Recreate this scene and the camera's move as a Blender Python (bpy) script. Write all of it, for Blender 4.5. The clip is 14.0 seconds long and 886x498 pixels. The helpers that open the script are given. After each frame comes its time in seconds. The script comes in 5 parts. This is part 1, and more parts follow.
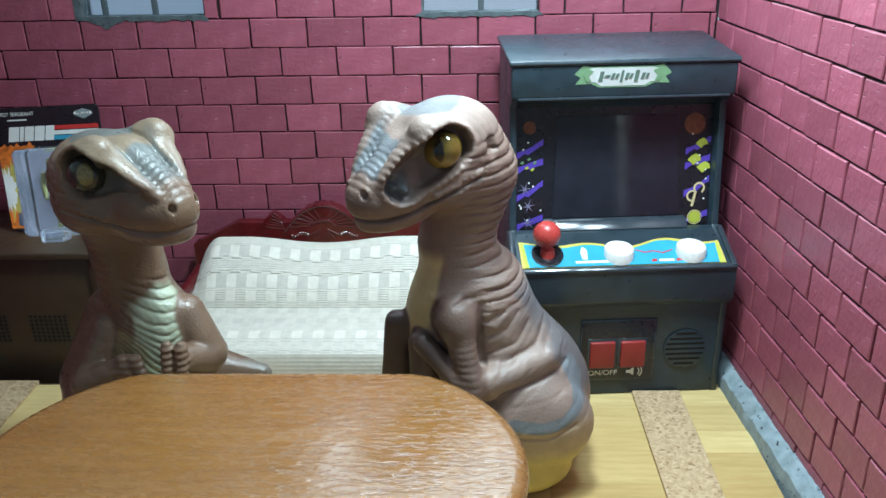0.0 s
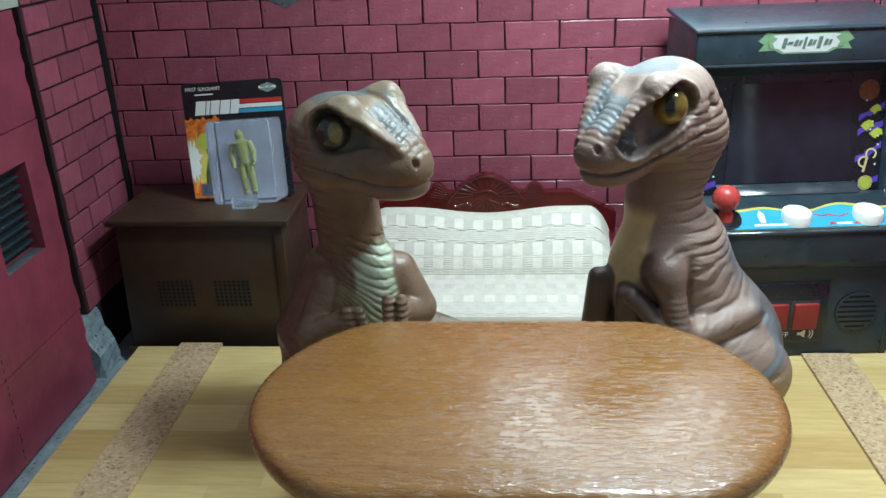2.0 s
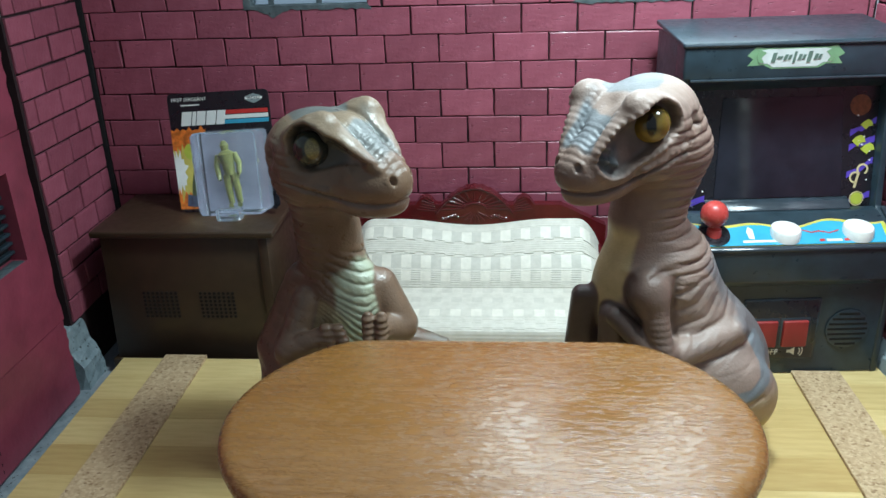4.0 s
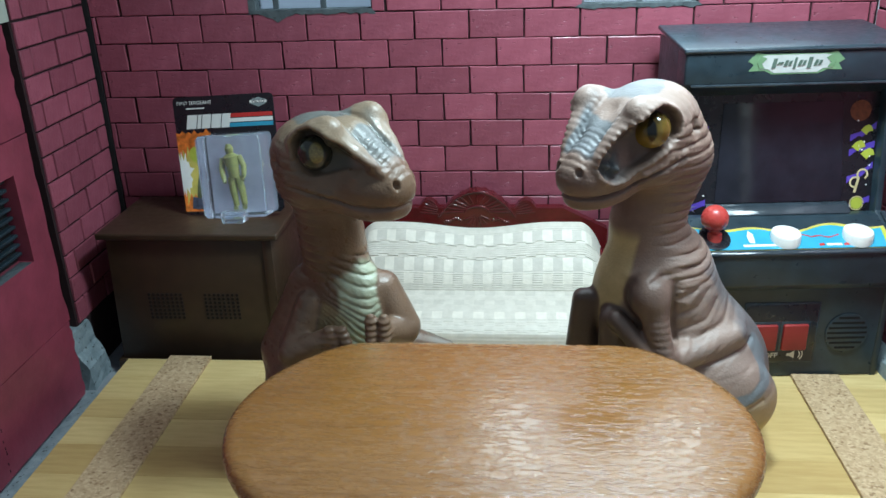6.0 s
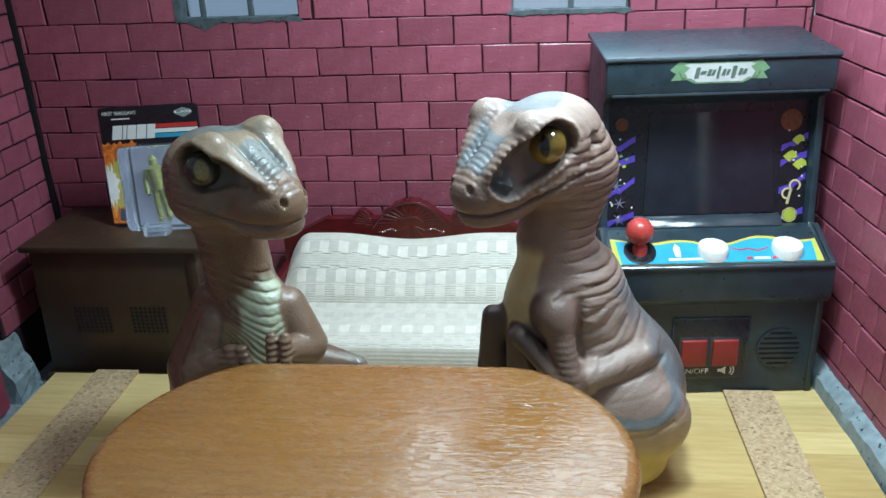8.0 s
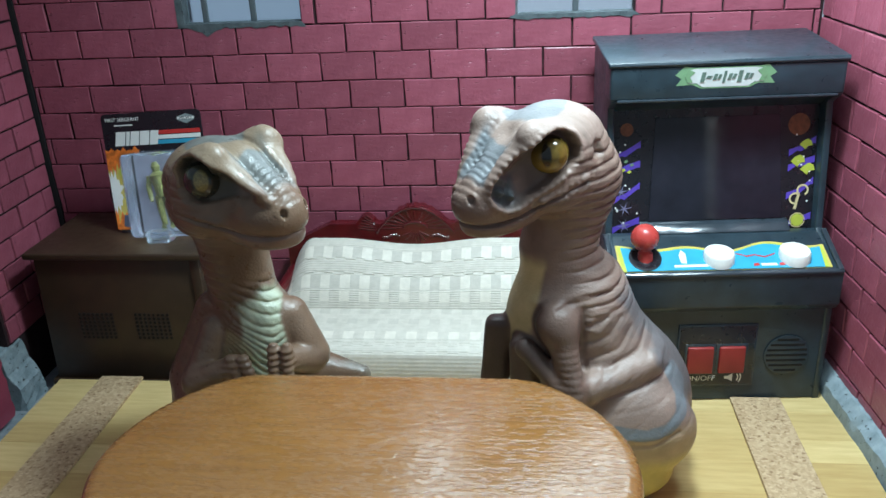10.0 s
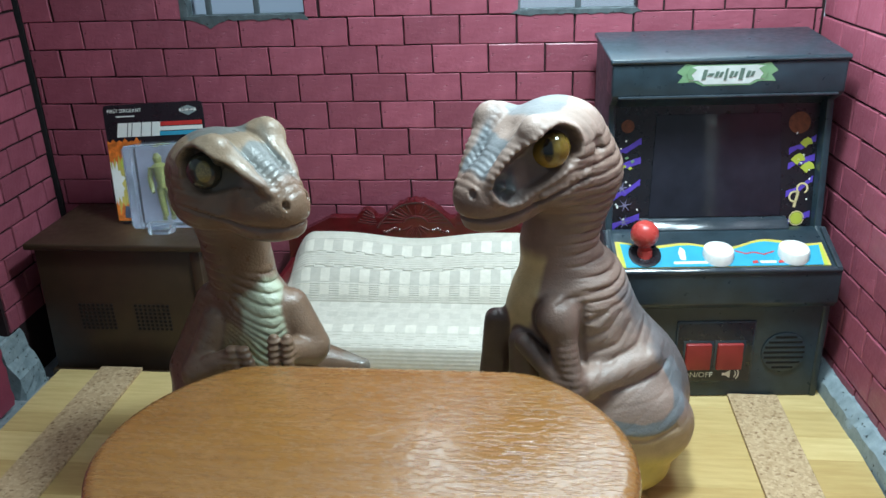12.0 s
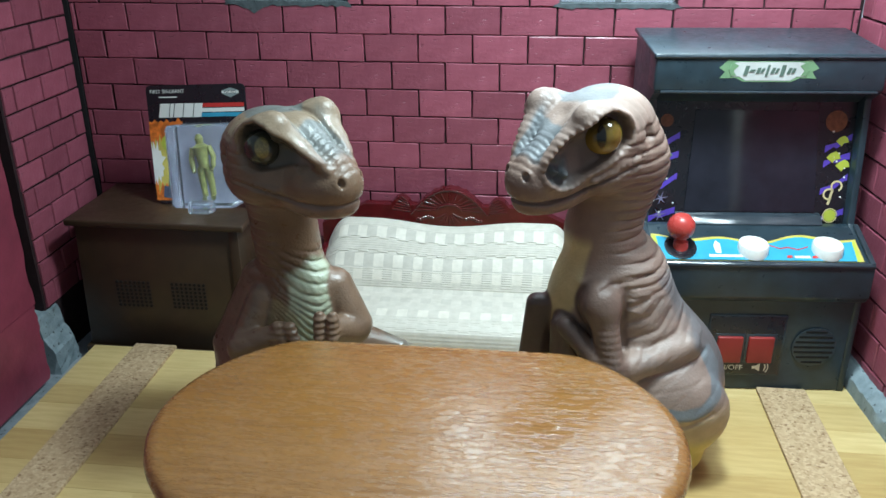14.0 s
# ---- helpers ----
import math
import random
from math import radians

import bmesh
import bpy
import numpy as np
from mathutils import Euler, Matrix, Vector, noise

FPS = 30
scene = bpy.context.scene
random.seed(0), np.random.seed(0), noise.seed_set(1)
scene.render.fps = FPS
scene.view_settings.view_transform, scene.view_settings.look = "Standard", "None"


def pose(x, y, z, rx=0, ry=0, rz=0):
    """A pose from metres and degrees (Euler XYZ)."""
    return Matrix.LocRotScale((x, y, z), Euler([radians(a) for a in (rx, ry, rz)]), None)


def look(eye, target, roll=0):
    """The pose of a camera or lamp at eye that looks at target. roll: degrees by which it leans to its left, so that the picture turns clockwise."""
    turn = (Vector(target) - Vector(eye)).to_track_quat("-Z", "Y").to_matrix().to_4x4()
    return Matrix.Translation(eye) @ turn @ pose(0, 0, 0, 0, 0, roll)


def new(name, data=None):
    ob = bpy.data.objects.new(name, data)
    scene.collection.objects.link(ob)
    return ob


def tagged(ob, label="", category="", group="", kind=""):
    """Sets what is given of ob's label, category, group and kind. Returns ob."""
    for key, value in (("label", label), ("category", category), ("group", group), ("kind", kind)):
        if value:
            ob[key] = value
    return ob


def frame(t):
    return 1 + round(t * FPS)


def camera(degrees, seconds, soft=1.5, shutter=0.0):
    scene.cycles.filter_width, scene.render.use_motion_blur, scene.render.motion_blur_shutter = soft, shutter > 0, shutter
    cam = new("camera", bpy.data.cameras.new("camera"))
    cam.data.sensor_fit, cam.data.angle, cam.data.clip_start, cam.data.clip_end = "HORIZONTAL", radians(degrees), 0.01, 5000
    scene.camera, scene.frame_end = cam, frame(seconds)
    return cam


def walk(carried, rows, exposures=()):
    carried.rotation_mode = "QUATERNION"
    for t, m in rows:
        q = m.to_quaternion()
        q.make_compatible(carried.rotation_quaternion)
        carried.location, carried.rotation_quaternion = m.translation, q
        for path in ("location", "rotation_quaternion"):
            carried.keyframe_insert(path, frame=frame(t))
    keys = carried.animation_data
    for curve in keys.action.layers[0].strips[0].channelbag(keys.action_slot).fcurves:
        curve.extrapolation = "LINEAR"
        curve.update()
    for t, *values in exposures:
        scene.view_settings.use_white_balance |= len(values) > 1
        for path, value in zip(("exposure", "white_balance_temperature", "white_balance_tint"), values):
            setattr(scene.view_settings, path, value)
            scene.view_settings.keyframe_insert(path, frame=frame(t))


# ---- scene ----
cam = camera(56.5, 14.0)
PATH = [
    (0, (0.0307, 0.0353, 0.2074), (-0.0242, 1.7456, -0.5217), -1),
    (0.5, (0.0307, 0.0381, 0.2046), (-0.0744, 1.7484, -0.5189), -1.7),
    (1, (0.0307, 0.0409, 0.2065), (-0.1051, 1.7484, -0.5189), -2.3),
    (1.5, (0.0084, 0.0298, 0.2055), (-0.133, 1.7345, -0.5254), -2.5),
    (2, (-0.0326, 0.014, 0.2), (-0.1665, 1.7205, -0.5282), -2.1),
    (2.5, (-0.0251, 0.0158, 0.2037), (-0.1618, 1.7233, -0.5227), -2),
    (3, (-0.0242, 0.0195, 0.2027), (-0.1655, 1.727, -0.5236), -1.9),
    (5.5, (-0.0233, 0.0205, 0.2055), (-0.1739, 1.7261, -0.5189), -1.9),
    (6, (-0.0233, 0.0177, 0.2055), (-0.1767, 1.7252, -0.5171), -1.8),
    (6.5, (-0.0177, 0.0205, 0.2046), (-0.1721, 1.7279, -0.5189), -1.8),
    (7, (0.0056, 0.0307, 0.2055), (-0.1525, 1.7372, -0.5162), -1.9),
    (7.5, (0.014, 0.0298, 0.2111), (-0.1572, 1.7345, -0.5134), -2.2),
    (8, (0.0149, 0.0307, 0.2074), (-0.1618, 1.7345, -0.518), -2.2),
    (10.5, (0.0186, 0.0353, 0.2111), (-0.1832, 1.7317, -0.5227), -2.7),
    (11, (0.0195, 0.0344, 0.2111), (-0.1776, 1.7326, -0.5236), -2.4),
    (11.5, (0.0186, 0.0335, 0.2111), (-0.1767, 1.7298, -0.5264), -2.1),
    (12, (0.0167, 0.0335, 0.2102), (-0.1786, 1.7289, -0.5301), -2),
    (12.5, (-0.0074, 0.0214, 0.2093), (-0.2009, 1.7168, -0.531), -1.6),
    (13, (-0.0214, 0.0112, 0.2083), (-0.2148, 1.7056, -0.5338), -0.8),
    (13.5, (-0.0149, 0.0158, 0.2102), (-0.2083, 1.7121, -0.5301), -0.5),
    (14, (0.0009, 0.0242, 0.2065), (-0.1944, 1.7205, -0.531), -0.3),
]
walk(cam, [(t, look(eye, target, roll)) for t, eye, target, roll in PATH],
     [(0.0, 0.05, 5950, 10), (0.5, 0.02, 6050, 10), (2.0, 0.0, 6200, 10), (5.5, 0.0, 6100, 10), (6.25, 0.0, 6000, 10), (6.5, 0.24, 5950, 10),
      (6.7, 0.16, 5950, 10), (7.0, 0.0, 5950, 10), (10.5, 0.0, 6000, 10), (12.0, 0.02, 6100, 10), (13.0, 0.0, 6200, 10), (13.5, 0.0, 6200, 10), (14.0, 0.08, 6150, 10)])

# ---- world, lights ----
world = bpy.data.worlds.new("room_light")
scene.world = world
world.use_nodes = True
world.node_tree.nodes["Background"].inputs[0].default_value = (0.68, 0.84, 0.95, 1)
world.node_tree.nodes["Background"].inputs[1].default_value = 0.27

CM = 0.01


def area_lamp(name, eye, target, size, watts, colour):
    data = bpy.data.lights.new(name, "AREA")
    data.shape, data.size, data.energy, data.color = "DISK", size * CM, watts, colour
    ob = new(name, data)
    ob.matrix_world = look(Vector(eye) * CM, Vector(target) * CM)
    return ob


# two cool lamps hang over the room; an unseen, added panel glows on the back wall
area_lamp("ceiling_lamp_light", (4.5, 28.5, 36), (14, 32, 0), 5.0, 1.30, (0.80, 0.98, 1.0))
area_lamp("ceiling_lamp_light", (11.0, 28.0, 29), (3, 31, 0), 5.0, 0.34, (0.80, 0.98, 1.0))


# ---- materials ----
def material(name):
    m = bpy.data.materials.new(name)
    m.use_nodes = True
    return m, m.node_tree, m.node_tree.nodes["Principled BSDF"]


def link(tree, a, b):
    tree.links.new(a, b)


def texco(tree, kind="Object", scale=(1, 1, 1)):
    tc = tree.nodes.new("ShaderNodeTexCoord")
    mp = tree.nodes.new("ShaderNodeMapping")
    mp.inputs["Scale"].default_value = scale
    link(tree, tc.outputs[kind], mp.inputs["Vector"])
    return mp.outputs["Vector"]


def noise_tex(tree, vec, scale, detail=4.0, rough=0.55):
    n = tree.nodes.new("ShaderNodeTexNoise")
    n.inputs["Scale"].default_value = scale
    n.inputs["Detail"].default_value = detail
    n.inputs["Roughness"].default_value = rough
    link(tree, vec, n.inputs["Vector"])
    return n.outputs["Fac"]


def ramp(tree, fac, *stops):
    r = tree.nodes.new("ShaderNodeValToRGB")
    els = r.color_ramp.elements
    while len(els) < len(stops):
        els.new(0.5)
    for e, (p, c) in zip(els, stops):
        e.position = p
        e.color = (*c, 1) if len(c) == 3 else c
    link(tree, fac, r.inputs["Fac"])
    return r.outputs["Color"]


def grey(v):
    return (v, v, v)


def mix(tree, fac, a, b, mode="MIX"):
    n = tree.nodes.new("ShaderNodeMix")
    n.data_type, n.blend_type = "RGBA", mode
    for sock, v in ((n.inputs[0], fac), (n.inputs[6], a), (n.inputs[7], b)):
        if isinstance(v, (int, float)):
            sock.default_value = v
        elif isinstance(v, tuple):
            sock.default_value = (*v, 1)
        else:
            link(tree, v, sock)
    return n.outputs[2]


def bump(tree, bsdf, height, distance, strength=1.0, under=None):
    b = tree.nodes.new("ShaderNodeBump")
    b.inputs["Distance"].default_value = distance * CM
    b.inputs["Strength"].default_value = strength
    link(tree, height, b.inputs["Height"])
    if under is not None:
        link(tree, under, b.inputs["Normal"])
    link(tree, b.outputs["Normal"], bsdf.inputs["Normal"])
    return b.outputs["Normal"]


def simple(name, colour, rough=0.5, metal=0.0, vary=0.12, scale=120, bump_cm=0.0, bump_scale=400, coat=0.0):
    """A plain surface with a little mottling and, if asked, fine relief."""
    m, t, b = material(name)
    v = texco(t)
    lo = tuple(c * (1 - vary) for c in colour)
    hi = tuple(min(1, c * (1 + vary)) for c in colour)
    link(t, ramp(t, noise_tex(t, v, scale), (0.3, lo), (0.7, hi)), b.inputs["Base Color"])
    r = ramp(t, noise_tex(t, v, scale * 2.3, 3), (0.3, grey(max(0.02, rough - 0.07))), (0.7, grey(min(1, rough + 0.07))))
    link(t, r, b.inputs["Roughness"])
    b.inputs["Metallic"].default_value = metal
    b.inputs["Coat Weight"].default_value = coat
    if bump_cm:
        bump(t, b, noise_tex(t, v, bump_scale, 5), bump_cm)
    return m


def brick_paint():
    m, t, b = material("maroon_brick_paint")
    v = texco(t)
    info = t.nodes.new("ShaderNodeObjectInfo")
    base = ramp(t, noise_tex(t, v, 90, 5), (0.25, (0.252, 0.061, 0.090)), (0.75, (0.345, 0.094, 0.134)))
    tone = ramp(t, info.outputs["Random"], (0.0, grey(0.80)), (1.0, grey(1.12)))
    col = mix(t, 1.0, base, tone, "MULTIPLY")
    # little pale chips where the paint has come away
    chips = ramp(t, noise_tex(t, texco(t, scale=(1, 1, 2.2)), 420, 3), (0.74, grey(0.0)), (0.80, grey(0.35)))
    col = mix(t, chips, col, (0.34, 0.17, 0.20))
    link(t, col, b.inputs["Base Color"])
    link(t, ramp(t, noise_tex(t, v, 260, 3), (0.3, grey(0.30)), (0.7, grey(0.46))), b.inputs["Roughness"])
    # shallow horizontal scratches pressed into the foam
    dents = ramp(t, noise_tex(t, texco(t, scale=(1, 1, 4.5)), 190, 2), (0.26, grey(0.0)), (0.34, grey(1.0)))
    n = bump(t, b, dents, 0.035)
    n = bump(t, b, noise_tex(t, v, 130, 3), 0.035, under=n)
    bump(t, b, noise_tex(t, v, 500, 4), 0.02, under=n)
    return m


def board_wood():
    m, t, b = material("pale_bamboo_board")
    v = texco(t, scale=(0.12, 1, 1))
    info = t.nodes.new("ShaderNodeObjectInfo")
    grain = noise_tex(t, v, 420, 6, 0.6)
    base = ramp(t, grain, (0.25, (0.53, 0.385, 0.160)), (0.75, (0.69, 0.545, 0.265)))
    tone = ramp(t, info.outputs["Random"], (0.0, (0.74, 0.65, 0.52)), (0.4, (0.93, 0.89, 0.82)), (1.0, (1.06, 1.05, 1.02)))
    link(t, mix(t, 1.0, base, tone, "MULTIPLY"), b.inputs["Base Color"])
    b.inputs["Roughness"].default_value = 0.42
    bump(t, b, grain, 0.012)
    return m


def table_wood():
    m, t, b = material("varnished_table_wood")
    broad = noise_tex(t, texco(t, scale=(0.05, 1, 1)), 110, 4, 0.6)
    grain = noise_tex(t, texco(t, scale=(0.07, 1, 1)), 620, 5, 0.62)
    c1 = ramp(t, broad, (0.3, (0.250, 0.110, 0.026)), (0.7, (0.310, 0.143, 0.038)))
    c2 = ramp(t, grain, (0.34, (0.52, 0.44, 0.38)), (0.56, (1.04, 1.04, 1.04)))
    link(t, mix(t, 0.35, c1, mix(t, 1.0, c1, c2, "MULTIPLY")), b.inputs["Base Color"])
    # the varnish has sunk into the open pores: glossy between them, dull and dented in them
    pores = ramp(t, noise_tex(t, texco(t, scale=(0.30, 1, 1)), 760, 4, 0.6), (0.40, grey(0.0)), (0.52, grey(1.0)))
    dents = ramp(t, noise_tex(t, texco(t, scale=(0.45, 1, 1)), 520, 3, 0.55), (0.30, grey(0.0)), (0.70, grey(1.0)))
    link(t, ramp(t, pores, (0.0, grey(0.42)), (1.0, grey(0.17))), b.inputs["Roughness"])
    n = bump(t, b, pores, 0.010)
    n = bump(t, b, dents, 0.010, under=n)
    b.inputs["Coat Weight"].default_value = 0.7
    b.inputs["Coat Roughness"].default_value = 0.20
    b.inputs["Coat IOR"].default_value = 1.55
    link(t, n, b.inputs["Coat Normal"])
    return m


def cork():
    m, t, b = material("granulated_cork")
    v = texco(t)
    vor = t.nodes.new("ShaderNodeTexVoronoi")
    vor.inputs["Scale"].default_value = 900
    link(t, v, vor.inputs["Vector"])
    sep = t.nodes.new("ShaderNodeSeparateColor")
    link(t, vor.outputs["Color"], sep.inputs[0])
    c = ramp(t, sep.outputs[0], (0.0, (0.26, 0.16, 0.08)), (0.12, (0.40, 0.27, 0.145)), (0.55, (0.47, 0.33, 0.185)), (1.0, (0.55, 0.40, 0.24)))
    dark = ramp(t, noise_tex(t, v, 1100, 2), (0.28, grey(0.4)), (0.34, grey(1.0)))
    link(t, mix(t, 1.0, c, dark, "MULTIPLY"), b.inputs["Base Color"])
    b.inputs["Roughness"].default_value = 0.85
    bump(t, b, noise_tex(t, v, 800, 4), 0.03)
    return m


def concrete(name, lo, hi):
    m, t, b = material(name)
    v = texco(t)
    c = ramp(t, noise_tex(t, v, 170, 6, 0.6), (0.3, lo), (0.7, hi))
    pits = ramp(t, noise_tex(t, v, 520, 3), (0.31, grey(0.12)), (0.37, grey(1.0)))
    link(t, mix(t, 1.0, c, pits, "MULTIPLY"), b.inputs["Base Color"])
    b.inputs["Roughness"].default_value = 0.7
    n = bump(t, b, pits, 0.04)
    bump(t, b, noise_tex(t, v, 300, 5), 0.03, under=n)
    return m


def glow(name, colour, strength):
    m, t, b = material(name)
    b.inputs["Base Color"].default_value = (0, 0, 0, 1)
    b.inputs["Emission Color"].default_value = (*colour, 1)
    b.inputs["Emission Strength"].default_value = strength
    return m


def glass(name, colour=(1, 1, 1), rough=0.05, clear=1.0):
    m, t, b = material(name)
    b.inputs["Base Color"].default_value = (*colour, 1)
    b.inputs["Transmission Weight"].default_value = clear
    b.inputs["Roughness"].default_value = rough
    b.inputs["IOR"].default_value = 1.45
    return m


BRICK, BOARD, TABLE, CORK, PLASTER = brick_paint(), board_wood(), table_wood(), cork(), concrete("painted_grey_plaster", (0.165, 0.215, 0.235), (0.30, 0.36, 0.385))
PLASTER_DARK = concrete("dark_grey_plaster", (0.035, 0.047, 0.052), (0.11, 0.135, 0.145))
MORTAR = simple("dark_joint_foam", (0.018, 0.004, 0.006), 0.85, vary=0.3)
PANEL_RED = simple("maroon_panel_paint", (0.23, 0.040, 0.066), 0.42, vary=0.22, scale=60, bump_cm=0.03, bump_scale=120)
BLACK_GAP = simple("black_card", (0.010, 0.009, 0.010), 0.8)
BASE_GREY = simple("grey_base_board", (0.30, 0.33, 0.36), 0.6, bump_cm=0.02)
BLACK_PLASTIC = simple("black_moulded_plastic", (0.021, 0.036, 0.047), 0.34, vary=0.25, bump_cm=0.004, bump_scale=900)
BLACK_GLOSS = simple("black_gloss_trim", (0.030, 0.040, 0.050), 0.16, vary=0.2)
SCREEN = simple("dark_screen_film", (0.016, 0.016, 0.024), 0.08, vary=0.2)
RED_PLASTIC = simple("red_plastic", (0.52, 0.060, 0.050), 0.30)
RED_BUTTON = simple("dark_red_rubber_key", (0.27, 0.022, 0.020), 0.45)
WHITE_PLASTIC = simple("white_plastic", (0.80, 0.80, 0.76), 0.28, vary=0.05)
PRINT_WHITE = simple("white_print", (0.78, 0.78, 0.74), 0.5, vary=0.05)
PRINT_BLUE = simple("sky_blue_print", (0.045, 0.33, 0.50), 0.35, vary=0.08)
PRINT_YELLOW = simple("yellow_print", (0.55, 0.45, 0.10), 0.4)
PRINT_GREEN = simple("green_print", (0.17, 0.30, 0.16), 0.4)
PRINT_ORANGE = simple("orange_print", (0.72, 0.17, 0.025), 0.4, vary=0.5, scale=350)
PRINT_RED = simple("red_print", (0.55, 0.035, 0.03), 0.4)
PRINT_VIOLET = simple("violet_print", (0.10, 0.055, 0.42), 0.4)
PRINT_BLACK = simple("black_print", (0.012, 0.012, 0.016), 0.3)
PRINT_LIME = simple("lime_print", (0.45, 0.50, 0.06), 0.4)
PRINT_BROWN = simple("brown_print", (0.20, 0.075, 0.03), 0.4, vary=0.3, scale=500)
DRESSER_BROWN = simple("dark_brown_moulded_plastic", (0.044, 0.025, 0.013), 0.42, vary=0.15, bump_cm=0.004, bump_scale=700)
SOFA_WOOD = simple("dark_red_lacquer", (0.085, 0.006, 0.008), 0.20, vary=0.25, coat=0.3)
FRAME_GREY = simple("grey_window_bar", (0.09, 0.11, 0.12), 0.5)
OLIVE = simple("olive_plastic", (0.24, 0.24, 0.065), 0.40, vary=0.25, scale=500)
CLEAR = glass("clear_blister_plastic", (0.80, 0.88, 0.97), 0.07, 0.94)
PANE = glass("window_film", (0.85, 0.92, 0.97), 0.25)
GLARE_PANEL = glow("glare_panel_glow", (0.76, 0.94, 1.0), 5.4)
# darker copy of the window film, used in the first window
PANE_DIM = glass("dim_window_film", (0.50, 0.60, 0.68), 0.3)
DAYLIGHT = glow("daylight_behind", (0.75, 0.88, 1.0), 0.55)


# ---- mesh helpers: every measure below is in centimetres ----
def finish(name, bm, mat, parent=None, label="", smooth=True):
    me = bpy.data.meshes.new(name)
    bmesh.ops.scale(bm, vec=(CM, CM, CM), verts=bm.verts)
    bmesh.ops.recalc_face_normals(bm, faces=bm.faces)
    bm.to_mesh(me)
    bm.free()
    for mm in (mat if isinstance(mat, (list, tuple)) else [mat]):
        me.materials.append(mm)
    if smooth:
        me.shade_smooth()
        me.set_sharp_from_angle(angle=radians(35))
    ob = new(name, me)
    if parent is not None:
        ob.parent = parent
    if label:
        ob["label"] = label
    return ob


def part(name, bm, mat, parent, label="", smooth=True):
    return finish(name, bm, mat, parent, label, smooth)


def thing(name, loc, rz, label, category, group="", kind=""):
    ob = new(name)
    ob.empty_display_size = 0.01
    ob.location = Vector(loc) * CM
    ob.rotation_euler = (0, 0, radians(rz))
    return tagged(ob, label, category, group, kind)


def box(x0, x1, y0, y1, z0, z1, bevel=0.0, seg=2, bm=None):
    bm2 = bmesh.new()
    bmesh.ops.create_cube(bm2, size=1)
    for v in bm2.verts:
        v.co = Vector((x0 if v.co.x < 0 else x1, y0 if v.co.y < 0 else y1, z0 if v.co.z < 0 else z1))
    if bevel:
        bmesh.ops.bevel(bm2, geom=bm2.edges[:], offset=bevel, segments=seg, profile=0.5, affect="EDGES")
    return merged(bm, bm2)


def merged(bm, bm2):
    if bm is None:
        return bm2
    me = bpy.data.meshes.new("tmp")
    bm2.to_mesh(me)
    bm2.free()
    bm.from_mesh(me)
    bpy.data.meshes.remove(me)
    return bm


def prism(points, axis, a, b, bevel=0.0, seg=2, bm=None):
    """A flat outline pushed from a to b along an axis. axis x: points are (y, z); y: (x, z); z: (x, y)."""
    bm2 = bmesh.new()
    put = {"x": lambda p, d: (d, p[0], p[1]), "y": lambda p, d: (p[0], d, p[1]), "z": lambda p, d: (p[0], p[1], d)}[axis]
    va = [bm2.verts.new(put(p, a)) for p in points]
    vb = [bm2.verts.new(put(p, b)) for p in points]
    n = len(points)
    bm2.faces.new(va)
    bm2.faces.new(vb[::-1])
    for i in range(n):
        bm2.faces.new((va[i], vb[i], vb[(i + 1) % n], va[(i + 1) % n]))
    bmesh.ops.recalc_face_normals(bm2, faces=bm2.faces)
    if bevel:
        bmesh.ops.bevel(bm2, geom=bm2.edges[:], offset=bevel, segments=seg, profile=0.5, affect="EDGES")
    return merged(bm, bm2)


def lathe(profile, centre, seg=32, axis="z", bm=None):
    """A turned form; profile of (radius, height)."""
    bm2 = bmesh.new()
    rings = []
    for r, h in profile:
        ring = []
        for i in range(seg):
            a = 2 * math.pi * i / seg
            c = (r * math.cos(a), r * math.sin(a), h)
            if axis == "y":
                c = (c[0], -c[2], c[1])
            ring.append(bm2.verts.new(Vector(c) + Vector(centre)))
        rings.append(ring)
    for p, q in zip(rings, rings[1:]):
        for i in range(seg):
            bm2.faces.new((p[i], p[(i + 1) % seg], q[(i + 1) % seg], q[i]))
    bm2.faces.new(rings[0][::-1])
    bm2.faces.new(rings[-1])
    return merged(bm, bm2)


def tube(points, radius, seg=8, bm=None):
    """A round bar along a line of points; radius a number or one for each point."""
    bm2 = bmesh.new()
    pts = [Vector(p) for p in points]
    radii = radius if isinstance(radius, (list, tuple)) else [radius] * len(pts)
    rings = []
    for i, p in enumerate(pts):
        d = (pts[min(i + 1, len(pts) - 1)] - pts[max(i - 1, 0)]).normalized()
        side = d.cross(Vector((0, 0, 1)) if abs(d.z) < 0.9 else Vector((1, 0, 0))).normalized()
        up = side.cross(d)
        rings.append([bm2.verts.new(p + radii[i] * (math.cos(2 * math.pi * k / seg) * side + math.sin(2 * math.pi * k / seg) * up)) for k in range(seg)])
    for a, b in zip(rings, rings[1:]):
        for k in range(seg):
            bm2.faces.new((a[k], a[(k + 1) % seg], b[(k + 1) % seg], b[k]))
    bm2.faces.new(rings[0][::-1])
    bm2.faces.new(rings[-1])
    return merged(bm, bm2)


def grid_sheet(nu, nv, fn, bm=None):
    """A sheet of quads from fn(u, v), u and v from 0 to 1."""
    bm2 = bmesh.new()
    vs = [[bm2.verts.new(fn(i / nu, j / nv)) for i in range(nu + 1)] for j in range(nv + 1)]
    for j in range(nv):
        for i in range(nu):
            bm2.faces.new((vs[j][i], vs[j][i + 1], vs[j + 1][i + 1], vs[j + 1][i]))
    return merged(bm, bm2)


